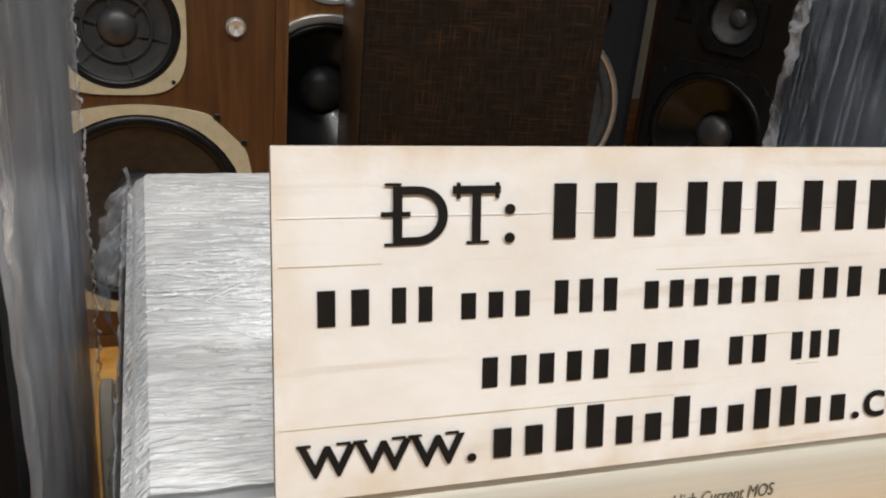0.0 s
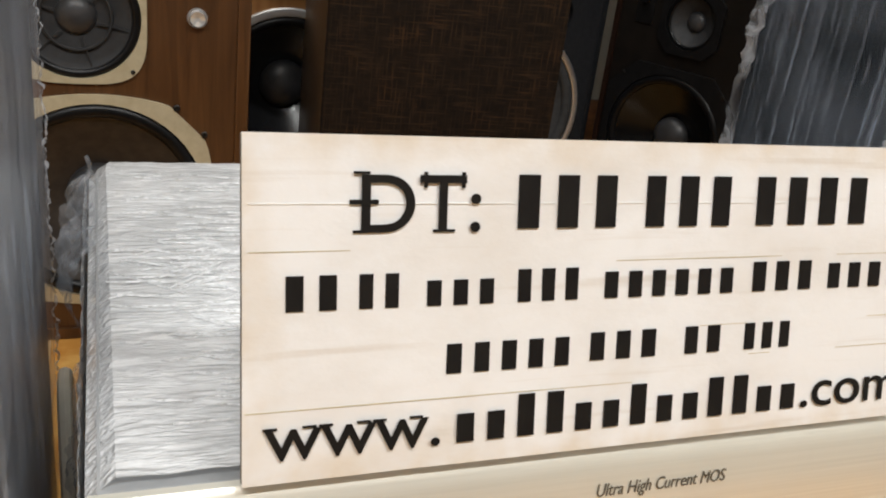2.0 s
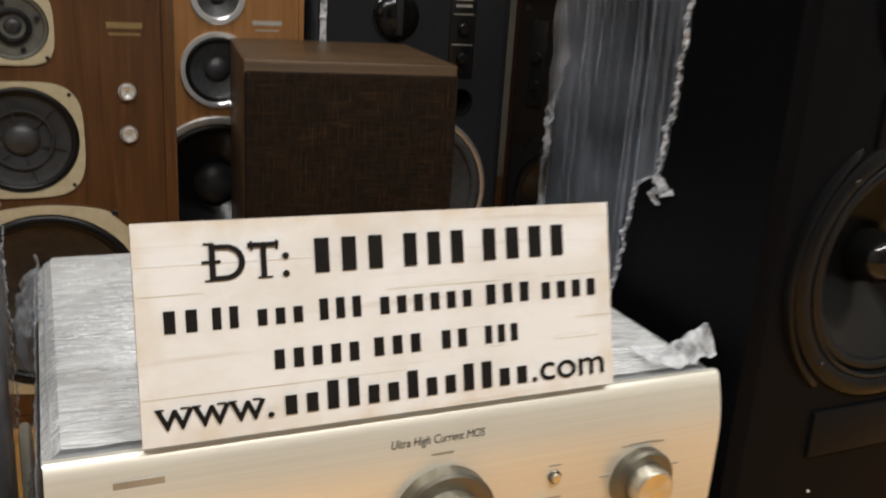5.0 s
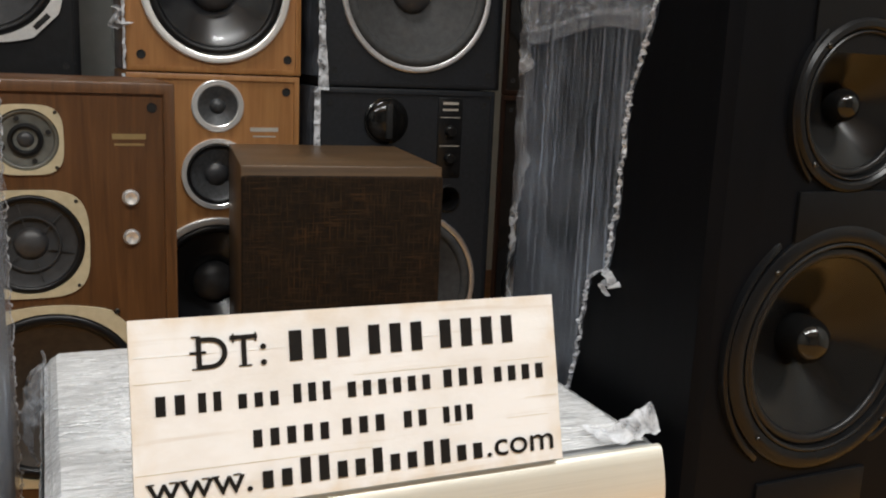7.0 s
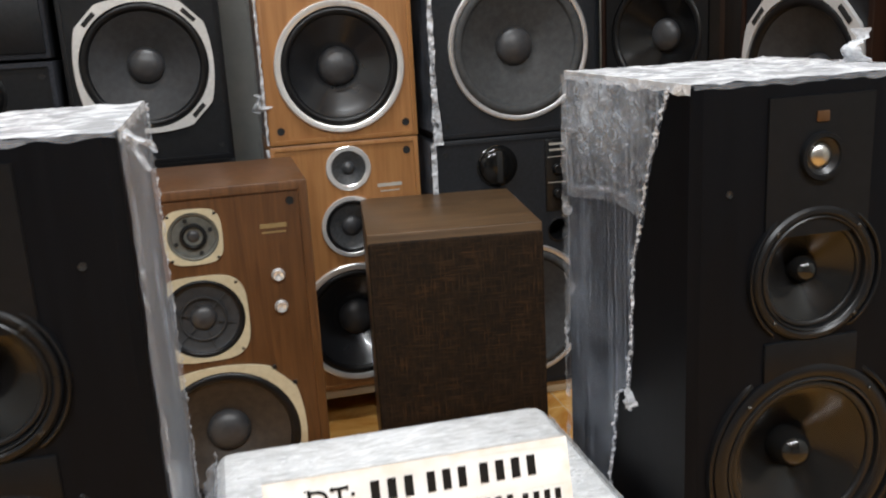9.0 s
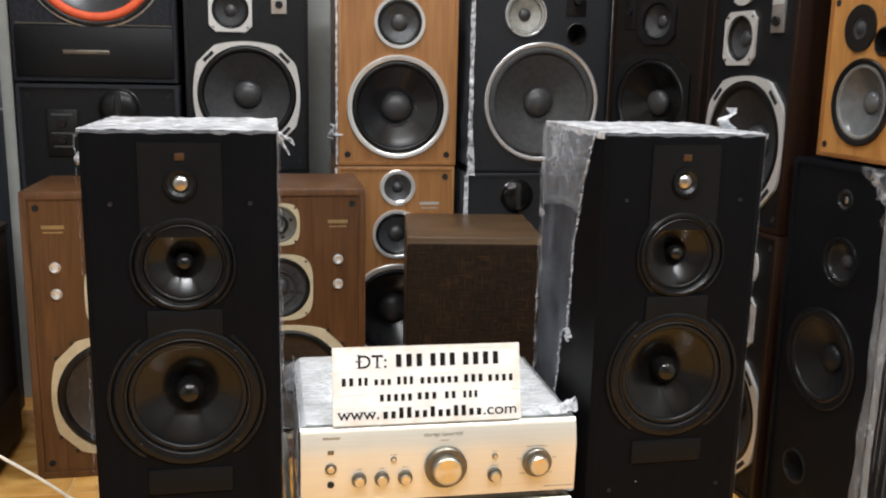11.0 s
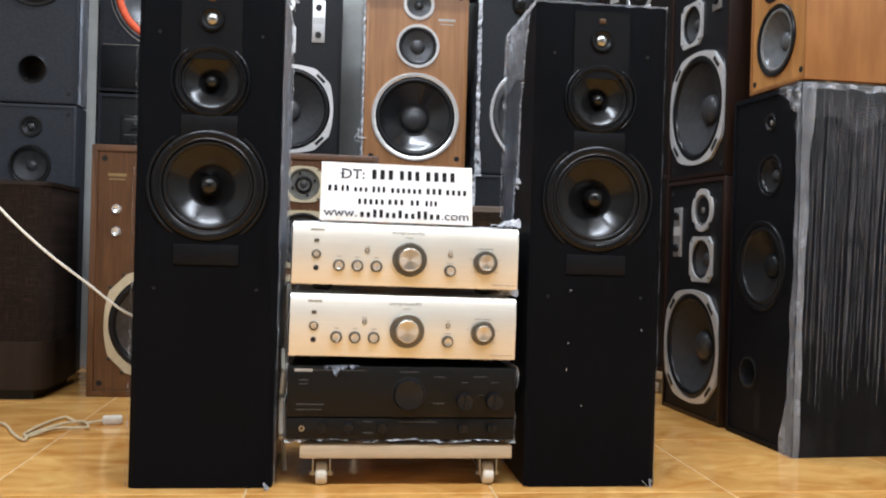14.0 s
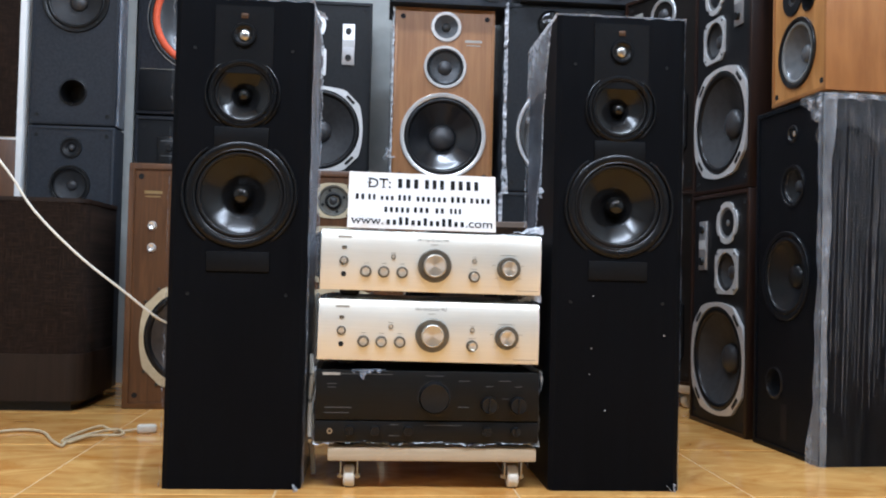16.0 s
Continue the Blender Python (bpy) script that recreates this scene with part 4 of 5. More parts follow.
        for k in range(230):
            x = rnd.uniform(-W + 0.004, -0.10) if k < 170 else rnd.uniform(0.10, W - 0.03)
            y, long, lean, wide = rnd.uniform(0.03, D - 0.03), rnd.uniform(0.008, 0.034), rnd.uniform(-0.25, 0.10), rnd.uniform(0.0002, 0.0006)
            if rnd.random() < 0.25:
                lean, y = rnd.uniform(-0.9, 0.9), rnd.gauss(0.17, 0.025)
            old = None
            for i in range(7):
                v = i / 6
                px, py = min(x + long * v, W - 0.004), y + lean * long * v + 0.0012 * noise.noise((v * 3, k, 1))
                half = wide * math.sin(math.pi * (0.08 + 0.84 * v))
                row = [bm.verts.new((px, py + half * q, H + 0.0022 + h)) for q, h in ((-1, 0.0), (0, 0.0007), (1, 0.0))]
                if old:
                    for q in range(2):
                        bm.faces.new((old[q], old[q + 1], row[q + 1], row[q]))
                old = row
        tagged(part("film_glints", bm, F_GLINT, root), "white ribbons painted as glints on taut film wrinkles", kind="stuff")
        # slack film standing off the rear corner
        part("film_slack", sheet(lambda u, v: ((-W + 0.004 - (0.010 + 0.008 * math.sin(v * 3.1)) * math.sin(u * 2.2), D - 0.15 + 0.155 * v, H - 0.003 - 0.045 * u), (-1, 0.3, 0.5)), 14, 40, 0.006, 60, 14), F_HAZE, root, "slack film off the corner")
        # loose curl of film at the front corner
        part("film_curl", sheet(lambda u, v: ((W - 0.05 + 0.058 * u, 0.018 + 0.03 * v - 0.006 * math.sin(u * 5), H + 0.004 + 0.018 * u * math.sin(v * 3.1) ** 2 + 0.0015 * math.sin(u * 19)), (0, 0, 1)), 30, 12, 0.004, 50, 12), F_EDGE, root, "loose curl of film")
    return root


silver_amp(pose(-0.001, 0.0, 0.252, 0, 0.5, 0), True, "champagne silver stereo amplifier wrapped in film, lower of two")
silver_amp(pose(0.0005, 0.002, 0.388, 0, 0.5, 0), True, "champagne silver stereo amplifier wrapped in film under the sign")

amp = thing("black_amplifier", pose(0, 0.004, 0.0835), "matt black stereo amplifier in film, lowest of the stack", "amplifier")
part("case", box(-0.214, 0.214, 0.012, 0.36, 0.012, 0.148, 0.003), M_BLACKVINYL, amp)
part("face_plate", box(-0.219, 0.219, -0.004, 0.014, 0.054, 0.150, 0.002), M_AMPBLACK, amp)
part("lower_flap", box(-0.219, 0.219, -0.002, 0.014, 0.011, 0.052, 0.002), M_AMPBLACK, amp)
for nm, x, dz, r, ln in (("volume_knob", 0.0115, 0.051, 0.029, 0.018), ("selector_knob", 0.12, 0.064, 0.016, 0.014), ("selector_knob", 0.178, 0.064, 0.016, 0.014), ("tone_knob", -0.152, 0.116, 0.009, 0.009), ("tone_knob", -0.102, 0.116, 0.009, 0.009), ("tone_knob", -0.038, 0.116, 0.009, 0.009), ("tone_knob", 0.117, 0.116, 0.009, 0.009), ("tone_knob", 0.174, 0.116, 0.009, 0.009)):
    k = part(nm, lathe([(r * 1.04, 0.0), (r, -ln * 0.8), (r * 0.94, -ln), (r * 0.8, -ln * 0.97), (0, -ln * 0.94)], 36), M_PLASTIC, amp, "", (x, -0.004, 0.150 - dz))
    if nm == "volume_knob":
        part("groove_ring", lathe([(r * 1.14, 0.001), (r * 1.14, -0.002), (r * 1.06, -0.002), (r * 1.06, 0.001)], 36), M_HOLE, k)
    else:
        part("pointer", box(-0.0016, 0.0016, -ln - 0.004, -ln * 0.5, -r * 0.9, r * 0.9, 0.0006), M_PLASTIC, k)
part("maker_badge", box(-0.206, -0.172, -0.0052, -0.003, 0.1405, 0.1455), M_PRINT, amp)
part("headphone_jack", lathe([(0.0055, 0.001), (0.0055, -0.002), (0.003, -0.002), (0.003, 0.003), (0, 0.003)], 20), M_ZINC, amp, "", (-0.19, -0.002, 0.032))
bars(amp, [(-0.12, 0.143, 0.10, 0.0012), (-0.188, 0.124, 0.017, 0.0012), (-0.188, 0.117, 0.017, 0.0012), (-0.175, 0.078, 0.052, 0.0014), (-0.178, 0.068, 0.048, 0.0012), (0.012, 0.141, 0.036, 0.0012), (0.07, 0.132, 0.022, 0.0012), (0.12, 0.122, 0.014, 0.0012), (0.178, 0.122, 0.014, 0.0012), (0.15, 0.133, 0.024, 0.0012), (0.07, 0.081, 0.022, 0.0012), (0.152, 0.098, 0.014, 0.001)], -0.0042, M_AMPBAR)
bars(amp, [(0.03, 0.045, 0.075, 0.0012), (-0.065, 0.045, 0.018, 0.0012), (-0.065, 0.024, 0.02, 0.0012)], -0.0022, M_AMPBAR)
for sx in (-1, 1):
    for y in (0.05, 0.30):
        part("foot", lathe([(0.016, 0.0), (0.018, 0.012), (0, 0.012)], 16), M_PLASTIC, amp).matrix_basis = pose(sx * 0.16, y, 0.001, 90, 0, 0) @ pose(0, -0.012, 0)
    part("film_side", sheet(lambda u, v, sx=sx: ((sx * 0.2185, 0.0 + 0.36 * u, 0.004 + 0.15 * v), (sx, 0, 0)), 36, 20, 0.006, 24, 17 + sx), F_AMP, amp, "crinkled clear stretch film")
part("film_skirt", sheet(lambda u, v: ((-0.222 + 0.444 * u, -0.004 + 0.03 * v, 0.004 + 0.005 * math.sin(u * 9) ** 2), (0, -0.3, 1)), 120, 6, 0.004, 70, 21), F_AMP, amp, "ruffled film along the lower edge")
part("film_tear", sheet(lambda u, v: ((-0.150 + 0.065 * u, -0.006 - 0.003 * v, 0.153 - v * (0.004 + 0.014 * max(0, 1 - abs(u - 0.35) * 5) + 0.004 * math.sin(u * 25))), (0, -1, 0)), 40, 6, 0.0025, 90, 23), F_SIDE, amp, "torn scrap of film")


def caster(root, x, y, top):
    w = part("caster", box(-0.017, 0.017, -0.017, 0.017, top - 0.004, top, 0.001), M_ZINC, root, "", (x, y, 0))
    for sx in (-1, 1):
        part("fork", box(sx * 0.0165 - 0.0015, sx * 0.0165 + 0.0015, -0.012, 0.012, 0.018, top - 0.003, 0.0005), M_ZINC, w)
    part("wheel", lathe([(0.0, -0.011), (0.018, -0.011), (0.0215, -0.008), (0.0215, 0.008), (0.018, 0.011), (0, 0.011)], 28), M_NYLON, w, "white nylon wheel").matrix_basis = pose(0, 0, 0.0215, 0, 0, 90)
    part("axle", lathe([(0, -0.023), (0.004, -0.023), (0.004, 0.023), (0, 0.023)], 10), M_ZINC, w).matrix_basis = pose(0, 0, 0.0215, 0, 0, 90)


def dolly(m, hw, d, top, group):
    root = thing("dolly", m, "low beige board dolly on four white casters", "dolly", group)
    part("board", box(-hw, hw, 0, d, top - 0.026, top, 0.003), M_BOARD, root)
    for sx in (-1, 1):
        for y in (0.035, d - 0.035):
            caster(root, sx * (hw - 0.042), y, top - 0.026)
    return root


dolly(pose(0.012, 0.005, 0), 0.205, 0.34, 0.083, "dollies")


# ---- the sign ----
sign = thing("sign_board", pose(-0.167, 0.0085, 0.5115, -16, 0.45, 0), "white paper sign on card leaning back on the amplifier", "sign")
part("card", box(0, SW, 0.0008, 0.004, 0, SH, 0.0006), M_CARD, sign, "grey card backing")
part("paper", sheet(lambda u, v: ((SW * u, -0.0004 * math.sin(math.pi * v) ** 2, SH * v), (0, -1, 0)), 90, 40, 0.00035, 22, 8), M_SIGN, sign, "creased white glossy paper")
part("strut", box(0.12, 0.17, 0.004, 0.007, 0.02, 0.05, 0.001), M_CARD, sign)
INK_Y = -0.0013


def ink(rows, name="print_bar"):
    for x0, x1, z0, z1 in rows:
        part(name, box(x0, x1, INK_Y, INK_Y + 0.0007, z0, z1), M_INK, sign)


letters("DT:", 0.0285, sign, (0.0395, INK_Y, 0.0858), 0.0435)
ink([(0.0355, 0.0455, 0.0953, 0.0969)], "letter_stroke")
# short feet and ends on the capitals and on the w's
ink([(0.0368, 0.0424, 0.0856, 0.0865), (0.0368, 0.0424, 0.1055, 0.1064), (0.0655, 0.0735, 0.0856, 0.0865), (0.0618, 0.0630, 0.1010, 0.1064), (0.0758, 0.0770, 0.1010, 0.1064)], "letter_stroke")
ink([(0.0068 + 0.0192 * k + d, 0.0068 + 0.0192 * k + d + 0.0048, 0.0191, 0.0198) for k in range(3) for d in (0.0, 0.0135)], "letter_stroke")


def cells(x0, x1, z0, z1, n, fill=0.52):
    """One upright bar for each sign of a word that stays unread."""
    p = (x1 - x0) / n
    ink([(x0 + k * p + p * (1 - fill) / 2, x0 + k * p + p * (1 + fill) / 2, z0, z1) for k in range(n)])


for x0, x1, n in ((0.0940, 0.1420, 3), (0.1480, 0.1935, 3), (0.1995, 0.2630, 4)):
    cells(x0, x1, 0.0865, 0.1058, n)
for x0, x1, n, z1 in ((0.0115, 0.0342, 2, 0.0715), (0.0372, 0.0556, 2, 0.0715), (0.0615, 0.0917, 3, 0.0685), (0.0967, 0.1259, 3, 0.0715), (0.1328, 0.1964, 6, 0.0695), (0.2013, 0.2360, 3, 0.0715), (0.2402, 0.2845, 4, 0.0700)):
    cells(x0, x1, 0.0595, z1, n)
for x0, x1, n, z0 in ((0.0694, 0.1237, 5, 0.0345), (0.1276, 0.1620, 3, 0.0355), (0.1708, 0.1921, 2, 0.0355), (0.2000, 0.2265, 3, 0.0355)):
    cells(x0, x1, z0, z0 + 0.0108, n)
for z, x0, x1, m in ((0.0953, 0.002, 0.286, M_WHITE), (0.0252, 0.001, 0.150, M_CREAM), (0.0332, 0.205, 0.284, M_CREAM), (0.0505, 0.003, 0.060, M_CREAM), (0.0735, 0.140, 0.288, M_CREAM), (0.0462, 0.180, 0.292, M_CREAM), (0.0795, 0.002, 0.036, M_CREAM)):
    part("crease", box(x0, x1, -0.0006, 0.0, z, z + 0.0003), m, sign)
letters("www.", 0.0235, sign, (0.0072, INK_Y, 0.0085), 0.063)
for k, tall in enumerate((0, 0, 1, 1, 0, 0, 1, 0, 0, 1, 1, 0, 0)):
    cells(0.0740 + k * 0.0122, 0.0862 + k * 0.0122, 0.0085, 0.0245 if tall else 0.0190, 1, 0.54)
letters(".com", 0.0235, sign, (0.2335, INK_Y, 0.0085), 0.053)


# ---- walnut three-way loudspeakers ----
def walnut(m, mirror, label):
    root = thing("walnut_loudspeaker", m, label, "loudspeaker", "walnut loudspeakers")
    s = -1 if mirror else 1
    W, H, D = 0.37, 0.735, 0.33
    holes = [(-s * 0.040, 0.642, 0.044), (-s * 0.040, 0.475, 0.075), (-s * 0.018, 0.215, 0.138)]
    cabinet(root, W, H, D, M_WALNUT, M_WALNUT, holes, 0.006, 0.018, 0.003, 0.022, 0.007)
    tw = driver(root, "tweeter", holes[0][0], 0.642, 0.055, 0.006, "soft", M_CREAM, M_TWFACE, M_CAP, M_TWFACE, 0.09, 0.24, 0.12, 4, "cream square-framed tweeter", 0.005, 0.3)
    md = driver(root, "midrange", holes[1][0], 0.475, 0.088, 0.006, "soft", M_CREAM, M_PAPER, M_CAP, M_RUBBER, 0.12, 0.3, 0.08, 4, "cream framed midrange", 0.005, 0.36)
    part("guard_ring", lathe([(0.026, 0.004), (0.026, -0.002), (0.021, -0.003), (0.018, 0.002)], 32), M_PLASTIC, tw)
    hole = finish("vent_hole", lathe([(0.0042, -0.0006), (0.0, -0.0006)], 14), M_HOLE)
    for k in range(4):
        a = radians(90 * k + 20)
        link("vent_hole", hole, tw, (0.035 * math.cos(a), -0.0005, 0.035 * math.sin(a)))
    for k in range(6):
        part("guard_rib", box(0.026, 0.068, -0.0015, 0.001, -0.0009, 0.0009), M_PAPER, md).matrix_basis = pose(0, 0.003, 0, 0, 60 * k + 15, 0)
    part("guard_ring", lathe([(0.046, 0.003), (0.045, 0.0), (0.043, 0.0), (0.042, 0.003)], 36), M_PAPER, md)
    wf = driver(root, "woofer", holes[2][0], 0.215, 0.158, 0.006, "eared", M_CREAM, M_PAPERBROWN, M_CAP, M_RUBBER, 0.3, 0.28, 0.08, 8, "cream eight-sided woofer frame", 0.006, 0.44)
    for z in (0.548, 0.482):
        k = part("level_knob", lathe([(0.0112, 0.001), (0.0112, -0.009), (0.0102, -0.0110), (0.0092, -0.0108), (0.0042, -0.0080), (0.0, -0.0072)], 28), M_RING, root, "chrome level knob", (s * 0.113, 0.006, z))
        part("rim", lathe([(0.0136, 0.001), (0.0136, -0.002), (0.0114, -0.002)], 28), M_ALU, k)
    bars(root, [(s * 0.113, 0.648, 0.052, 0.009)], 0.006, M_GOLD, "maker_badge")
    bars(root, [(s * 0.113, 0.635, 0.046, 0.0035)], 0.006, M_GOLD)
    return root


walnut(pose(-0.197, 1.031, 0, 0, 0, 0), False, "walnut three-way loudspeaker with cream driver frames")
walnut(pose(-0.660, 0.992, 0, 0, 0, 0), True, "walnut three-way loudspeaker behind the black tower")

# ---- brown cloth-fronted cabinet with a wooden top ----
root = thing("cloth_front_loudspeaker", pose(0.291, 1.066, 0, 0, 0, -7.5), "old walnut loudspeaker with a worn brown woven cloth front", "loudspeaker")
part("body", box(-0.187, 0.187, 0.0, 0.40, 0, 0.595, 0.004), M_WALTOP, root)
part("grille_frame", box(-0.186, 0.186, -0.016, 0.001, 0.004, 0.577, 0.006), M_BROWNCLOTH, root, "worn brown woven grille cloth")
bars(root, [(-0.115, 0.060, 0.052, 0.008), (-0.108, 0.050, 0.03, 0.004)], -0.0165, M_PRINT, "maker_badge")


# ---- oak loudspeakers, two high ----
def oak(m):
    root = thing("oak_loudspeaker", m, "oak-veneered three-way loudspeaker with chrome-ringed drivers", "loudspeaker", "oak loudspeakers")
    W, H, D = 0.366, 0.645, 0.33
    holes = [(0.004, 0.578, 0.042), (0.003, 0.430, 0.062), (0.001, 0.178, 0.135)]
    cabinet(root, W, H, D, M_OAK, M_OAK, holes, 0.004, 0.012, 0.003, 0.022, 0.008)
    dome_tweeter(root, 0.004, 0.578, 0.056, 0.004, M_RING, M_OAKFACE, "tweeter", 0.3, "round", M_OAKFACE)
    driver(root, "midrange", 0.003, 0.430, 0.078, 0.004, "round", M_RING, M_OAKFACE, M_CAP, M_RUBBER, 0.16, 0.34, 0.14, 0, "chrome ringed midrange", 0.007)
    driver(root, "woofer", 0.001, 0.178, 0.157, 0.004, "round", M_RING, M_OAKCONE, M_CAP, M_RUBBER, 0.32, 0.30, 0.10, 0, "chrome ringed woofer", 0.009)
    part("film_side", sheet(lambda u, v: ((-W / 2 - 0.003 - 0.004 * u, 0.001 + 0.25 * u, 0.004 + (H - 0.008) * v), (-1, 0, 0)), 12, 60, 0.005, 24, 71), F_SIDE, root, "clear stretch film")
    part("film_edge", sheet(lambda u, v: ((-W / 2 - 0.005 + 0.006 * u, -0.002, 0.004 + (H - 0.008) * v), (-0.6, -0.6, 0)), 5, 140, 0.005, 60, 73), F_EDGE, root, "crumpled film edge")
    bars(root, [(0.105, 0.528, 0.062, 0.009)], 0.004, M_PRINT, "maker_badge")
    bars(root, [(0.105, 0.513, 0.05, 0.003)], 0.004, M_PRINT)
    return root


o = oak(pose(0.132, 1.476, 0.745, 0, 0, 0))
copy_thing(o, pose(0.130, 1.478, 0.098, 0, 0, 0))
tuft(o, (-0.190, 0.0, 0.085), (0, -25, 0), 0.03, 0.045, 15)
dolly(pose(0.13, 1.49, 0), 0.18, 0.30, 0.096, "dollies")


# ---- grey studio loudspeakers, two high ----
def grey_box(m):
    root = thing("grey_loudspeaker", m, "dark grey three-way loudspeaker with a domed slotted tweeter", "loudspeaker", "dark grey loudspeakers")
    W, H, D = 0.440, 0.685, 0.34
    holes = [(-0.057, 0.480, 0.05), (0.004, 0.217, 0.165), (0.107, 0.428, 0.03)]
    cabinet(root, W, H, D, M_GREYVINYL, M_GREYVINYL, holes, 0.003, 0.012, 0.003, 0.022, 0.006)
    horn(root, -0.057, 0.612, 0.053, 0.003)
    driver(root, "midrange", -0.057, 0.480, 0.066, 0.003, "round", M_ALU, M_GREYCONE, M_CAP, M_GREYCONE, 0.22, 0.3, 0.10, 4, "pale grey midrange", 0.006)
    driver(root, "woofer", 0.004, 0.217, 0.183, 0.003, "round", M_ALU, M_GREYPAPER, M_CAP, M_GREYPAPER, 0.24, 0.26, 0.07, 0, "large grey paper woofer", 0.007)
    port(root, 0.107, 0.428, 0.029, 0.003)
    part("control_panel", box(0.072, 0.134, -0.001, 0.004, 0.480, 0.668, 0.002), M_PLASTIC, root)
    bars(root, [(0.103, 0.655, 0.04, 0.006), (0.103, 0.640, 0.04, 0.005), (0.103, 0.622, 0.05, 0.002), (0.103, 0.555, 0.05, 0.002)], -0.001, M_PRINT)
    for z in (0.59, 0.525):
        part("level_knob", lathe([(0.013, 0.001), (0.012, -0.012), (0.010, -0.014), (0, -0.014)], 24), M_PLASTIC, root, "", (0.103, -0.001, z))
    part("film_side", sheet(lambda u, v: ((-W / 2 - 0.002, 0.002 + 0.3 * u, 0.02 + (H - 0.02) * v), (-1, 0, 0)), 16, 40, 0.006, 20, 31), F_SIDE, root, "clear stretch film")
    part("film_edge", sheet(lambda u, v: ((-W / 2 - 0.006 + (0.012 + 0.05 * max(0, 0.2 - v)) * u, -0.002 - 0.006 * u, -0.01 + (H + 0.01) * v), (-0.5, -0.7, 0)), 6, 120, 0.009, 50, 33), F_EDGE, root, "crumpled film edge")
    return root


g = grey_box(pose(0.575, 1.45, 0.728, 0, 0, 0))
copy_thing(g, pose(0.566, 1.448, 0.040, 0, 0, 0))
part("base_board", box(-0.19, 0.19, 0, 0.30, 0, 0.038, 0.003), M_BOARD, thing("plinth", pose(0.566, 1.47, 0), "low board plinth under the grey loudspeaker", "plinth"))


# ---- black loudspeakers with silver eight-sided frames ----
def silver_octo(name, m, W, H, D, outer, label, mirror, group, zs=(0.629, 0.49, 0.238)):
    root = thing(name, m, label, "loudspeaker", group)
    s = -1 if mirror else 1
    holes = [(-s * 0.047, zs[1] * H / 0.72, 0.045), (-s * 0.002, zs[2] * H / 0.72, 0.14)]
    k = H / 0.72
    cabinet(root, W, H, D, outer, M_BLACKVINYL, holes, 0.005, 0.012, 0.003, 0.022, 0.006)
    dome_tweeter(root, -s * 0.047, zs[0] * k, 0.060, 0.005, M_FRAME, M_MESH, "tweeter", 0.2, "notched", M_MESH)
    driver(root, "midrange", -s * 0.047, zs[1] * k, 0.064, 0.005, "octo", M_FRAME, M_PAPER, M_CAP, M_RUBBER, 0.25, 0.3, 0.14, 4, "silver framed midrange", 0.006, 0.3)
    wf = driver(root, "woofer", -s * 0.002, zs[2] * k, 0.161, 0.005, "eared", M_FRAME, M_PAPER, M_CAP, M_RUBBER, 0.28, 0.27, 0.07, 0, "silver eight-sided woofer frame", 0.008, 0.5)
    for sx in (-1, 1):
        for sz in (-1, 1):
            q = part("frame_slot", box(-0.020, 0.020, -0.0008, 0.001, -0.0055, 0.0055, 0.0006), M_HOLE, wf)
            q.matrix_basis = pose(sx * 0.1136, -0.0085, sz * 0.1136, 0, 45 * sx * sz, 0)
    part("level_plate", box(s * 0.098 - 0.023, s * 0.098 + 0.023, -0.001, 0.006, 0.483 * k, 0.637 * k, 0.0015), M_ALU, root, "brushed silver level plate")
    for z in (0.510, 0.610):
        part("level_knob", lathe([(0.012, 0.001), (0.011, -0.008), (0, -0.008)], 20), M_PLASTIC, root, "", (s * 0.098, -0.001, z * k))
    bars(root, [(s * 0.098, 0.563 * k, 0.042, 0.026)], -0.0012, M_SCALE, "scale_print")
    return root


b = silver_octo("black_loudspeaker", pose(-0.318, 1.596, 0.712), 0.37, 0.72, 0.33, M_BLACKVINYL, "black three-way loudspeaker with silver eight-sided driver frames", False, "black silver-framed loudspeakers")
copy_thing(b, pose(-0.318, 1.598, -0.0 + 0.0, 0, 0, 0) @ pose(0, 0, 0.0))
t1 = silver_octo("tall_loudspeaker", pose(0.880, 0.757, 0.680, 0, 0, -85), 0.345, 0.685, 0.34, M_DARKWOOD, "black-fronted loudspeaker in dark wood with silver frames", False, "dark wood silver-framed loudspeakers", (0.618, 0.473, 0.2105))
silver_octo("tall_loudspeaker", pose(0.880, 0.757, 0.0, 0, 0, -85), 0.345, 0.678, 0.34, M_DARKWOOD, "black-fronted loudspeaker in dark wood standing on the floor", True, "dark wood silver-framed loudspeakers", (0.625, 0.478, 0.2135))


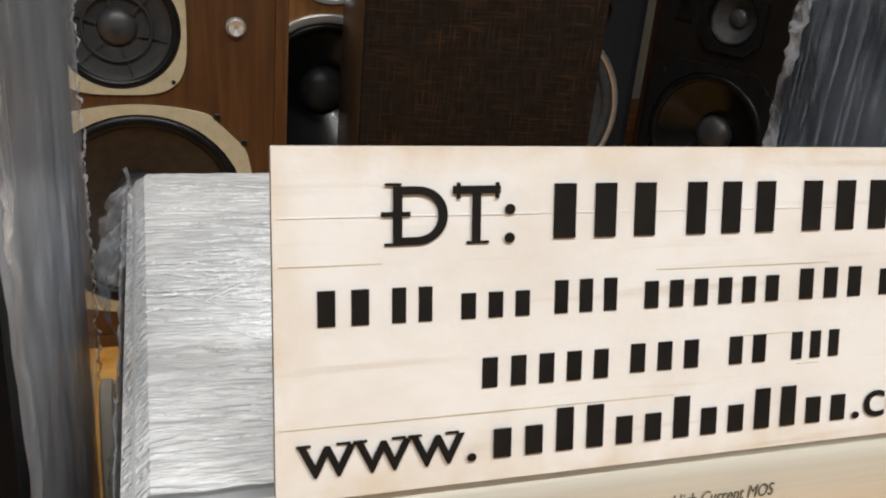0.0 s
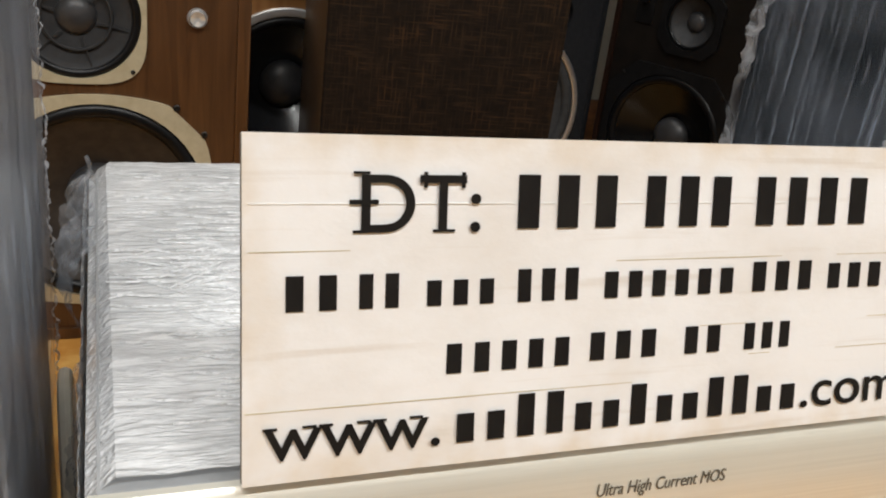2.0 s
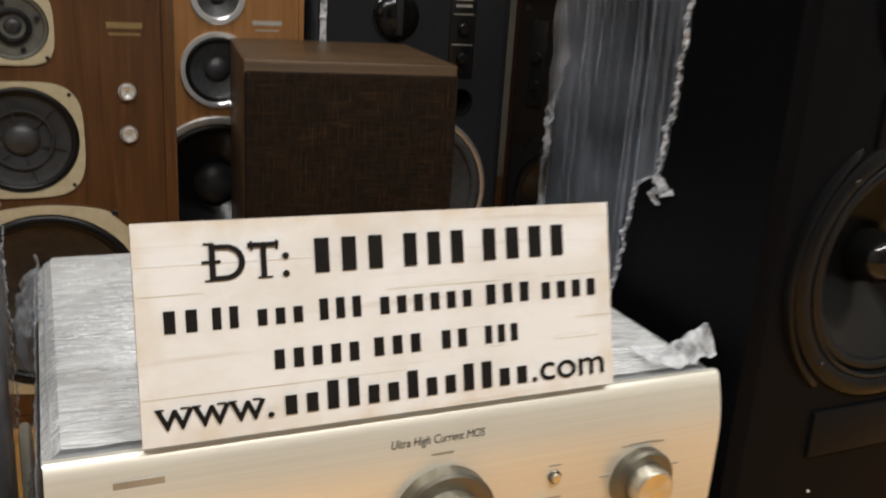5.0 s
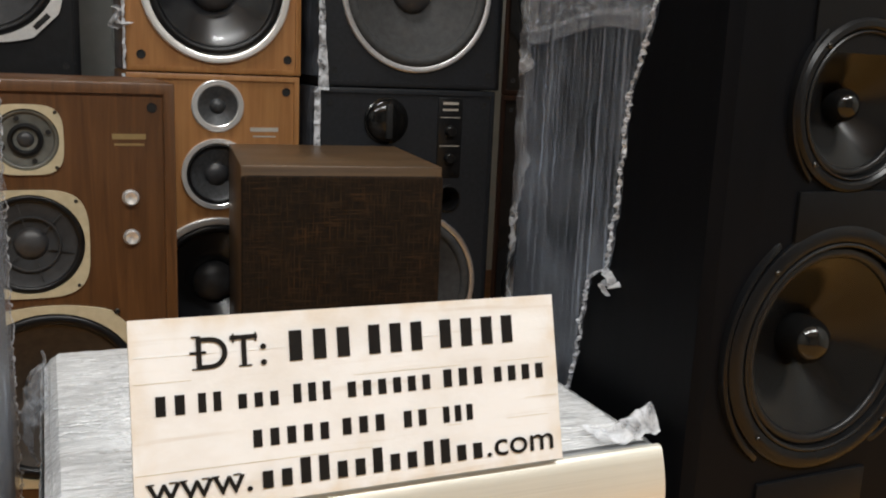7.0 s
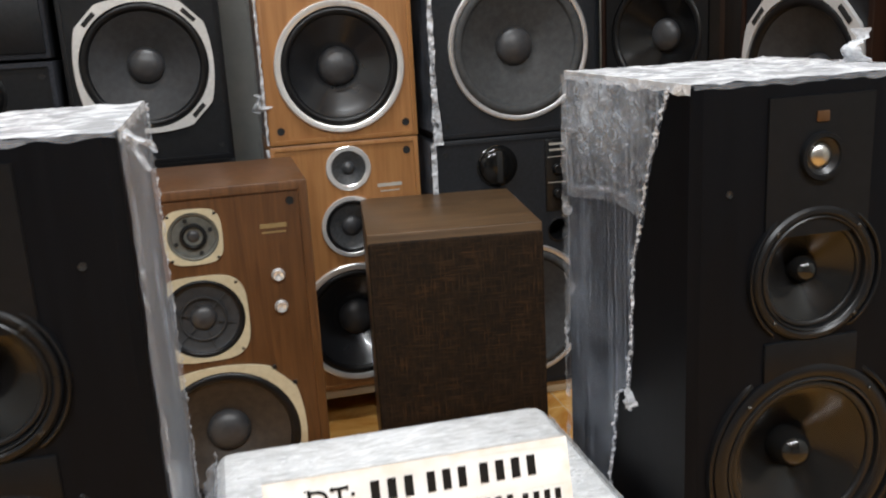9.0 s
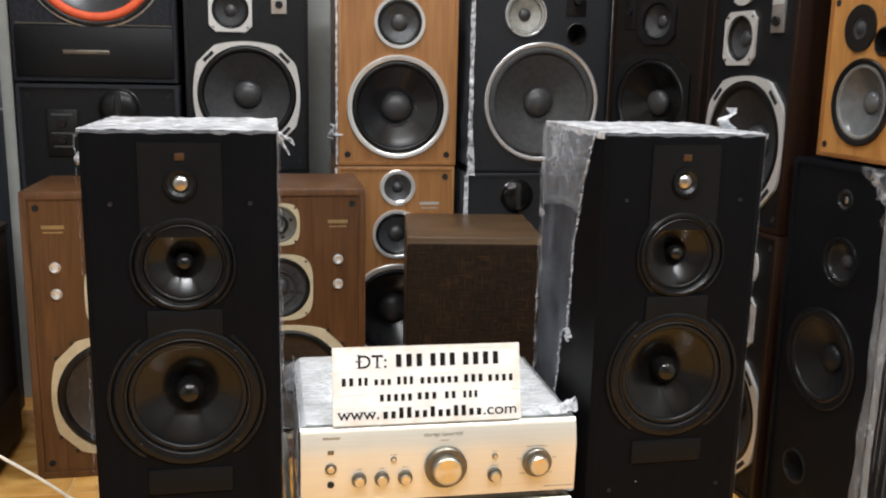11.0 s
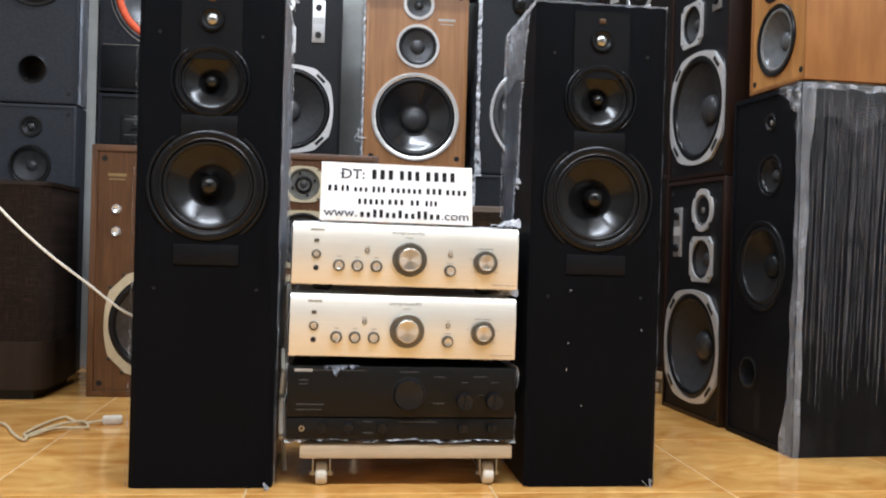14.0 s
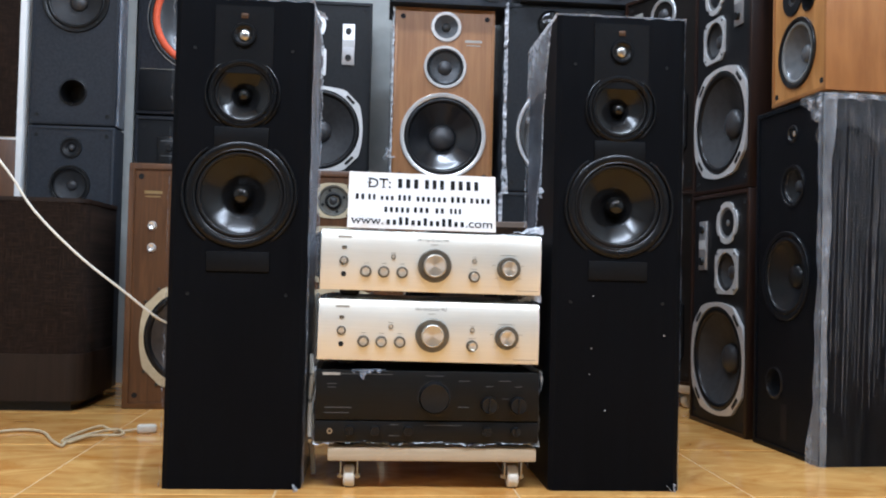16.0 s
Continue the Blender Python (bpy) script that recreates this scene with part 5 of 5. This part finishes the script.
# ---- big black loudspeakers with an orange surround ----
def orange_box(m):
    root = thing("party_loudspeaker", m, "large black carpeted loudspeaker with an orange-edged woofer", "loudspeaker", "orange-edged loudspeakers")
    W, H, D = 0.462, 0.80, 0.32
    cabinet(root, W, H, D, M_CARPET, M_CARPET, [(0.005, 0.360, 0.185)], 0.006, 0.012, 0.003, 0.022, 0.006)
    part("lower_panel", box(-0.222, 0.222, -0.004, 0.008, 0.012, 0.160, 0.004), M_BLACKVINYL, root)
    part("maker_badge", box(-0.09, 0.04, -0.0065, -0.003, 0.080, 0.092, 0.001), M_DARKRING, root)
    bars(root, [(0, 0.166, 0.44, 0.003), (0, 0.007, 0.44, 0.004)], 0.003, M_DARKRING, "trim_line")
    d = driver(root, "woofer", 0.005, 0.360, 0.200, 0.006, "round", M_PLASTIC, M_MICA, M_HOLE, M_ORANGE, 0.34, 0.24, 0.07, 8, "orange foam edged woofer", 0.006)
    part("trim_ring", lathe([(0.204, 0.001), (0.204, -0.003), (0.2005, -0.004), (0.2005, 0.001)], 64), M_ALU, d)
    part("cap_emblem", lathe([(0, -0.001), (0.016, 0.0), (0.016, 0.003)], 3), M_PRINT, d).matrix_basis = pose(0, 0.030, 0, 0, 90, 0)
    hn = part("tweeter_horn", box(-0.15, 0.15, -0.004, 0.006, 0.60, 0.74, 0.01), M_PLASTIC, root)
    part("horn_mouth", box(-0.12, 0.12, -0.006, 0.004, 0.63, 0.71, 0.02), M_HOLE, hn)
    return root


orange_box(pose(-0.755, 1.585, 0.982, 0, 0, 0))
root = thing("horn_loudspeaker", pose(-0.755, 1.588, 0, 0, 0, 0), "large black loudspeaker with a domed horn and a control panel", "loudspeaker")
cabinet(root, 0.462, 0.975, 0.32, M_CARPET, M_BLACKVINYL, [(0.0, 0.45, 0.17)], 0.006, 0.012, 0.003, 0.022, 0.006)
horn(root, 0.058, 0.905, 0.062, 0.006, M_PLASTIC)
part("control_panel", box(-0.15, -0.062, -0.001, 0.007, 0.76, 0.90, 0.002), M_PLASTIC, root)
bars(root, [(-0.106, 0.885, 0.06, 0.005), (-0.106, 0.83, 0.06, 0.004), (-0.106, 0.79, 0.05, 0.004)], -0.001, M_AMPBAR)
for z in (0.86, 0.81):
    part("level_knob", lathe([(0.012, 0.001), (0.011, -0.010), (0, -0.010)], 20), M_PLASTIC, root, "", (-0.106, -0.001, z))
driver(root, "woofer", 0.0, 0.45, 0.185, 0.006, "round", M_PLASTIC, M_PAPER, M_CAP, M_RUBBER, 0.28, 0.26, 0.08, 8)


# ---- dark brown loudspeakers in the corner, two high ----
def brown_box(m, cut=0.0):
    root = thing("brown_loudspeaker", m, "dark brown three-way loudspeaker with a bright silver tweeter ring", "loudspeaker", "dark brown loudspeakers")
    W, H, D = 0.345, 0.70 - cut, 0.26
    cabinet(root, W, H, D, M_DARKWOOD, M_DARKBROWN, [(0.0, 0.47 - cut, 0.048), (-0.012, 0.235 - cut, 0.125)], 0.006, 0.012, 0.003, 0.022, 0.005)
    dome_tweeter(root, 0.012, 0.615 - cut, 0.060, 0.006, M_ALU, M_CAP, "tweeter", 0.4, "round", M_PLASTIC).scale = (1, 1, 1)
    driver(root, "midrange", 0.0, 0.47 - cut, 0.066, 0.006, "octo", M_PLASTIC, M_PAPER, M_CAP, M_RUBBER, 0.3, 0.3, 0.2, 0, "", 0.006, 0.4)
    driver(root, "woofer", -0.012, 0.235 - cut, 0.142, 0.006, "octo", M_PLASTIC, M_GLOSSCONE, M_CAP, M_RUBBER, 0.3, 0.27, 0.10, 4, "", 0.006, 0.4)
    part("level_plate", box(-0.125, -0.085, 0.003, 0.008, 0.45 - cut, 0.64 - cut, 0.001), M_PLASTIC, root)
    if not cut:
        part("label_sticker", box(-0.125, -0.085, 0.002, 0.004, 0.615 - cut, 0.645 - cut), M_GREYCONE, root, "pale green sticker")
    for z in (0.50, 0.56):
        part("level_knob", lathe([(0.011, 0.001), (0.010, -0.009), (0, -0.009)], 20), M_PLASTIC, root, "", (-0.105, 0.003, z - cut))
    return root


c = brown_box(pose(0.858, 1.257, 0.720, 0, 0, -63))
brown_box(pose(0.858, 1.257, 0.077, 0, 0, -63), 0.057)
dolly(pose(0.858, 1.257, 0, 0, 0, -63), 0.165, 0.25, 0.076, "dollies")


# ---- black loudspeaker in pleated film, and alder bookshelf loudspeakers on it ----
root = thing("wrapped_loudspeaker", pose(0.913, 0.400, 0, 0, 0, -86), "black floor loudspeaker wrapped in pleated clear film", "loudspeaker")
KW, KH, KD = 0.315, 0.868, 0.42
cabinet(root, KW, KH, KD, M_BLACKASH, M_BLACKASH, [(0.020, 0.663, 0.04), (-0.012, 0.440, 0.095), (-0.058, 0.168, 0.036)], 0.006, 0.012, 0.003, 0)
dome_tweeter(root, 0.015, 0.793, 0.022, 0.006, M_PLASTIC, M_CHROME, "tweeter", 0.5)
driver(root, "midrange", 0.020, 0.663, 0.052, 0.006, "round", M_LIP, M_PLASTIC, M_PAPER, M_RUBBER, 0.3, 0.3, 0.12, 0)
driver(root, "woofer", -0.012, 0.440, 0.112, 0.006, "round", M_LIP, M_RUBBER, M_PLASTIC, M_RUBBER, 0.3, 0.28, 0.12, 0)
port(root, -0.058, 0.168, 0.036, 0.006)
bars(root, [(-0.012, 0.075, 0.03, 0.09)], 0.006, M_PLATE, "name_plate")
part("film_side", sheet(lambda u, v: ((KW / 2 + 0.002, 0.004 + KD * u, KH * v), (1, 0, 0)), 60, 40, 0.003, 14, 41), F_LINES, root, "clear stretch film")
# upright folds fanning out from the front upper corner
bm = bmesh.new()
rnd = random.Random(12)
for k in range(64):
    y1 = 0.028 + (KD - 0.03) * k / 63 + rnd.uniform(-0.003, 0.003)
    y0 = y1 - 0.030 * (0.4 + 0.6 * k / 63) + rnd.uniform(-0.006, 0.006)
    z0, z1 = rnd.uniform(0.10, 0.30), KH - rnd.uniform(0.01, 0.10)
    wide = rnd.uniform(0.0008, 0.0024)
    old = None
    for i in range(25):
        v = i / 24
        z, mid = z0 + (z1 - z0) * v, max(0.008, y0 + (y1 - y0) * v + 0.004 * noise.noise((v * 3, k, 2)))
        half = wide * min(1.0, 1.6 * v) * min(1.0, 8 * (1.02 - v)) * (0.75 + 0.5 * noise.noise((v * 6, k, 5)))
        row = [bm.verts.new((KW / 2 + 0.0062 + h, mid + half * q, z)) for q, h in ((-1, 0.0), (0, 0.0030), (1, 0.0))]
        if old:
            for q in range(2):
                bm.faces.new((old[q], old[q + 1], row[q + 1], row[q]))
        old = row
tagged(part("film_pleats", bm, F_PLEAT, root), "clear stretch film in upright pleats", kind="stuff")
part("film_patch", sheet(lambda u, v: ((KW / 2 + 0.0105, 0.01 + (KD - 0.01) * u, KH - 0.004 - (0.085 + 0.03 * noise.noise((u * 5, 3, 3)) + 0.01 * noise.noise((u * 19, 3, 3))) * v), (1, 0, 0)), 60, 16, 0.004, 30, 44), F_MILK, root, "milky film under the upper edge")
part("film_front", sheet(lambda u, v: ((-KW / 2 + KW * u, -0.0015, 0.01 + (KH - 0.01) * v), (0, -1, 0)), 20, 40, 0.0012, 12, 42), F_VEIL, root, "taut clear film over the front")
part("film_top", sheet(lambda u, v: ((-KW * 0.1 + (KW * 0.6 + 0.002) * u, 0.02 + (KD - 0.02) * v, KH + 0.001), (0, 0, 1)), 24, 24, 0.004, 22, 43), F_TOP, root)
part("film_edge", sheet(lambda u, v: ((KW / 2 - (0.014 + 0.040 * (1 - v) ** 5 + 0.010 * noise.noise((v * 9, 0, 0))) * (1 - u) + 0.0085 * u, -0.004 - 0.004 * u, KH * v), (0.4, -1, 0)), 8, 160, 0.002, 30, 45), F_HAZE, root, "milky film over the front corner")
part("film_flap", sheet(lambda u, v: ((KW / 2 + 0.003 - (0.012 + 0.085 * v ** 2.2 + 0.030 * noise.noise((v * 5, 2, 0)) + 0.012 * noise.noise((v * 30, 1, 0))) * (1 - u), -0.003 - 0.003 * u, KH - 0.15 + 0.152 * v), (0.4, -1, 0)), 30, 60, 0.005, 45, 46), F_RIDGE, root, "crumpled torn film at the corner")


part("film_rim", sheet(lambda u, v: ((KW / 2 + 0.004, 0.004 + KD * u, KH - (0.015 + 0.008 * noise.noise((u * 9, 0, 2))) * v), (1, 0, 0.4)), 70, 8, 0.005, 40, 47), F_RIDGE, root, "crumpled film along the upper edge")
part("film_corner", sheet(lambda u, v: ((KW / 2 + 0.0088, -0.008 + (0.017 + 0.018 * v ** 3 + 0.006 * noise.noise((v * 7, 0, 5))) * u, KH * v), (1, 0, 0)), 8, 120, 0.002, 40, 49), F_HAZE, root, "milky doubled film at the corner")


def alder(m, label):
    root = thing("bookshelf_loudspeaker", m, label, "loudspeaker", "alder bookshelf loudspeakers")
    W, H, D = 0.262, 0.345, 0.34
    cabinet(root, W, H, D, M_ALDERSIDE, M_PINE, [(0.0, 0.118, 0.078), (0.045, 0.238, 0.026)], 0.003, 0.010, 0.002, 0.016, 0.006)
    tw = part("tweeter", plate(circle(0, 0, 0.047, 36), [circle(0, 0, 0.022, 24)], -0.004, 0.002), M_PLASTIC, root, "", (-0.030, 0.003, 0.265))
    part("dome", lathe([(0.023, -0.0025), (0.014, -0.0008), (0.011, -0.003), (0.006, -0.006), (0, -0.007)], 24), M_PAPER, tw)
    port(root, 0.045, 0.238, 0.026, 0.003)
    driver(root, "woofer", -0.006, 0.118, 0.088, 0.003, "round", M_PLASTIC, M_ALDCONE, M_ALDCONE, M_GREYROLL, 0.32, 0.26, 0.12, 0)
    bars(root, [(0.055, 0.292, 0.04, 0.012)], 0.003, M_ALU, "maker_badge")
    return root


alder(pose(0.921, 0.372, 0.876, 0, 0, -88), "alder-veneered bookshelf loudspeaker on the wrapped one")
up = alder(pose(0.921, 0.380, 1.225, 0, 0, -88), "alder-veneered bookshelf loudspeaker with film on its base")
part("film_side", sheet(lambda u, v: ((0.1325, 0.004 + 0.335 * u, -0.004 + (0.25 - 0.05 * u) * v), (1, 0, 0)), 40, 40, 0.003, 26, 51), F_HAZE, up, "crinkled clear stretch film")
part("film_rim", sheet(lambda u, v: ((0.135, 0.002 + 0.335 * u, -0.006 + (0.022 + 0.014 * noise.noise((u * 9, 0, 3))) * v), (1, 0, 0.3)), 70, 10, 0.005, 45, 53), F_EDGE, up, "crumpled film along the lower edge")


# ---- charcoal loudspeakers at the side, and the brown pair in front ----
root = thing("charcoal_loudspeaker", pose(-1.152, 1.41, 0.905), "charcoal loudspeaker with a bass port, stacked on another", "loudspeaker", "charcoal loudspeakers")
cabinet(root, 0.29, 0.60, 0.12, M_CHARCOAL_LIT, M_CHARCOAL_LIT, [(0, 0.113, 0.042), (0, 0.432, 0.095)], 0.003, 0.010, 0.003, 0.022, 0.006)
port(root, 0, 0.113, 0.042, 0.003)
driver(root, "woofer", 0, 0.432, 0.112, 0.003, "round", M_PLASTIC, M_PAPER, M_CAP, M_RUBBER, 0.3, 0.27, 0.12, 4)
part("film_edge", sheet(lambda u, v: ((0.147 + 0.010 * u, 0.002, 0.0 + 0.60 * v), (0.5, -0.6, 0)), 6, 100, 0.003, 40, 61), F_SIDE, root, "film along the corner")
part("film_side", sheet(lambda u, v: ((0.1465, 0.01 + 0.10 * u, 0.60 * v), (1, 0, 0)), 14, 60, 0.002, 26, 63), F_HAZE, root, "milky clear stretch film")
root = thing("charcoal_loudspeaker", pose(-1.152, 1.41, 0), "tall charcoal two-way loudspeaker standing on the floor", "loudspeaker", "charcoal loudspeakers")
cabinet(root, 0.29, 0.90, 0.12, M_CHARCOAL_LIT, M_CHARCOAL_LIT, [(0, 0.826, 0.02), (0, 0.698, 0.055)], 0.003, 0.010, 0.003, 0.022, 0.006)
dome_tweeter(root, 0, 0.826, 0.036, 0.003, M_PLASTIC, M_CAP, "tweeter", 0.35)
driver(root, "woofer", 0, 0.698, 0.068, 0.003, "round", M_PLASTIC, M_PAPER, M_CAP, M_RUBBER, 0.3, 0.27, 0.12, 4)

root = thing("brown_subwoofer", pose(-1.165, 0.925, 0), "dark brown cloth-covered cabinet with rounded corners on the floor", "loudspeaker")
bm = box(-0.22, 0.22, 0, 0.36, 0.030, 0.612)
bmesh.ops.bevel(bm, geom=[e for e in bm.edges if abs(e.verts[0].co.z - e.verts[1].co.z) > 0.3], offset=0.05, segments=6, affect="EDGES", profile=0.5)
part("body", bm, M_DARKCLOTH, root)
bm = box(-0.2225, 0.2225, -0.0025, 0.3625, 0.030, 0.165)
bmesh.ops.bevel(bm, geom=[e for e in bm.edges if abs(e.verts[0].co.z - e.verts[1].co.z) > 0.1], offset=0.05, segments=6, affect="EDGES", profile=0.5)
part("lower_band", bm, M_BAND, root)
part("plinth", box(-0.19, 0.19, 0.02, 0.34, 0, 0.031), M_PLASTIC, root)
bm = box(-0.2225, 0.2225, -0.0025, 0.3625, 0.606, 0.618)
bmesh.ops.bevel(bm, geom=[e for e in bm.edges if abs(e.verts[0].co.z - e.verts[1].co.z) > 0.01], offset=0.05, segments=6, affect="EDGES", profile=0.5)
part("top_board", bm, M_BAND, root)

root = thing("white_edged_loudspeaker", pose(-1.462, 1.400, 0), "loudspeaker with brown grille, pale wood base and white edges", "loudspeaker")
part("body", box(-0.150, 0.150, 0.0, 0.28, 0, 1.45, 0.003), M_WHITE, root, "white cabinet")
part("grille_frame", box(-0.140, 0.132, -0.008, 0.001, 0.855, 1.435, 0.004), M_DARKCLOTH, root, "brown grille cloth")
part("base_panel", box(-0.140, 0.132, -0.006, 0.001, 0.01, 0.845, 0.003), M_WALNUT, root, "pale wood base panel")


# ---- centre loudspeakers lying on the back row ----
def centre_box(m, W, label):
    root = thing("centre_loudspeaker", m, label, "loudspeaker", "centre loudspeakers")
    cabinet(root, W, 0.15, 0.24, M_CHARCOAL_LIT, M_CHARCOAL_LIT, [(-W * 0.33, 0.075, 0.045), (W * 0.33, 0.075, 0.045)], 0.003, 0.008, 0.003, 0.016, 0.004)
    for sx in (-1, 1):
        driver(root, "woofer", sx * W * 0.33, 0.075, 0.058, 0.003, "round", M_PLASTIC, M_PAPER, M_CAP, M_RUBBER, 0.3, 0.27, 0.12, 0)
    dome_tweeter(root, 0, 0.075, 0.035, 0.003, M_PLASTIC, M_CAP, "tweeter", 0.35)
    return root


centre_box(pose(0.15, 1.44, 1.394), 0.44, "charcoal grey centre loudspeaker lying on the oak one")
centre_box(pose(0.61, 1.42, 1.417), 0.42, "charcoal grey centre loudspeaker lying on the dark grey one")


# ---- cables ----
def cord(name, pts, r, label, material=None):
    return tagged(new(name, finish(name, tube(pts, r), material or M_CABLE)), label, "cable")


cord("hanging_cable", [(-1.30, 0.2, 1.02), (-1.10, 0.2, 0.86), (-0.903, 0.2, 0.640), (-0.83, 0.2, 0.538), (-0.734, 0.2, 0.444), (-0.638, 0.2, 0.370), (-0.56, 0.2, 0.312), (-0.50, 0.26, 0.28), (-0.40, 0.30, 0.20), (-0.36, 0.32, 0.10), (-0.35, 0.34, 0.006)], 0.0026, "white cable slanting down behind the black tower")
plug = thing("power_plug", pose(-0.675, 0.606, 0.0, 0, 0, 12), "white mains plug and cord lying on the floor tiles", "plug")
part("shell", box(-0.026, 0.022, -0.012, 0.012, 0, 0.021, 0.006), M_NYLON, plug)
part("cord", tube([(-0.02, 0, 0.010), (-0.07, 0.0, 0.005), (-0.10, 0.05, 0.005), (-0.12, 0.08, 0.006), (-0.16, 0.0, 0.006), (-0.19, -0.10, 0.005), (-0.175, -0.13, 0.005), (-0.13, -0.08, 0.010), (-0.06, -0.08, 0.010), (-0.07, -0.01, 0.011), (-0.12, -0.04, 0.011), (-0.175, -0.12, 0.008), (-0.185, -0.17, 0.005), (-0.215, -0.10, 0.005), (-0.25, 0.02, 0.005), (-0.31, 0.06, 0.005), (-0.42, 0.02, 0.005), (-0.60, 0.10, 0.005)], 0.0034), M_CORD, plug)
cord("speaker_cable", [(-0.225, 0.12, 0.006), (-0.232, 0.15, 0.10), (-0.229, 0.20, 0.22), (-0.234, 0.26, 0.34), (-0.236, 0.34, 0.36), (-0.232, 0.42, 0.20), (-0.21, 0.46, 0.006)], 0.0045, "cream cable looping between tower and amplifiers")
cord("amplifier_cable", [(-0.231, 0.05, 0.095), (-0.233, 0.07, 0.16), (-0.230, 0.06, 0.22), (-0.234, 0.10, 0.25), (-0.231, 0.13, 0.17), (-0.229, 0.11, 0.10), (-0.231, 0.06, 0.085)], 0.0045, "cream cable coiled against the amplifiers")
cord("signal_cable", [(0.05, 0.42, 0.006), (-0.05, 0.50, 0.006), (-0.12, 0.62, 0.006), (0.0, 0.72, 0.006), (0.10, 0.66, 0.006), (0.06, 0.56, 0.006)], 0.005, "pale cable coiled on the floor behind the amplifiers")

# ---- floor tiles, laid last ----
TILE, JX, JY = 0.468, -0.29, -0.03
bm = box(0.0018, TILE - 0.0018, 0.0018, TILE - 0.0018, -0.012, 0.0, 0.0010, 1)
tile_mesh = finish("tile", bm, M_TILE)
i0, i1 = math.floor((FX0 - JX) / TILE), math.ceil((FX1 - JX) / TILE)
j0, j1 = math.floor((FY0 - JY) / TILE), math.ceil((FY1 - JY) / TILE)
for i in range(i0, i1):
    for j in range(j0, j1):
        link("tile", tile_mesh, floor, (JX + i * TILE, JY + j * TILE, 0))
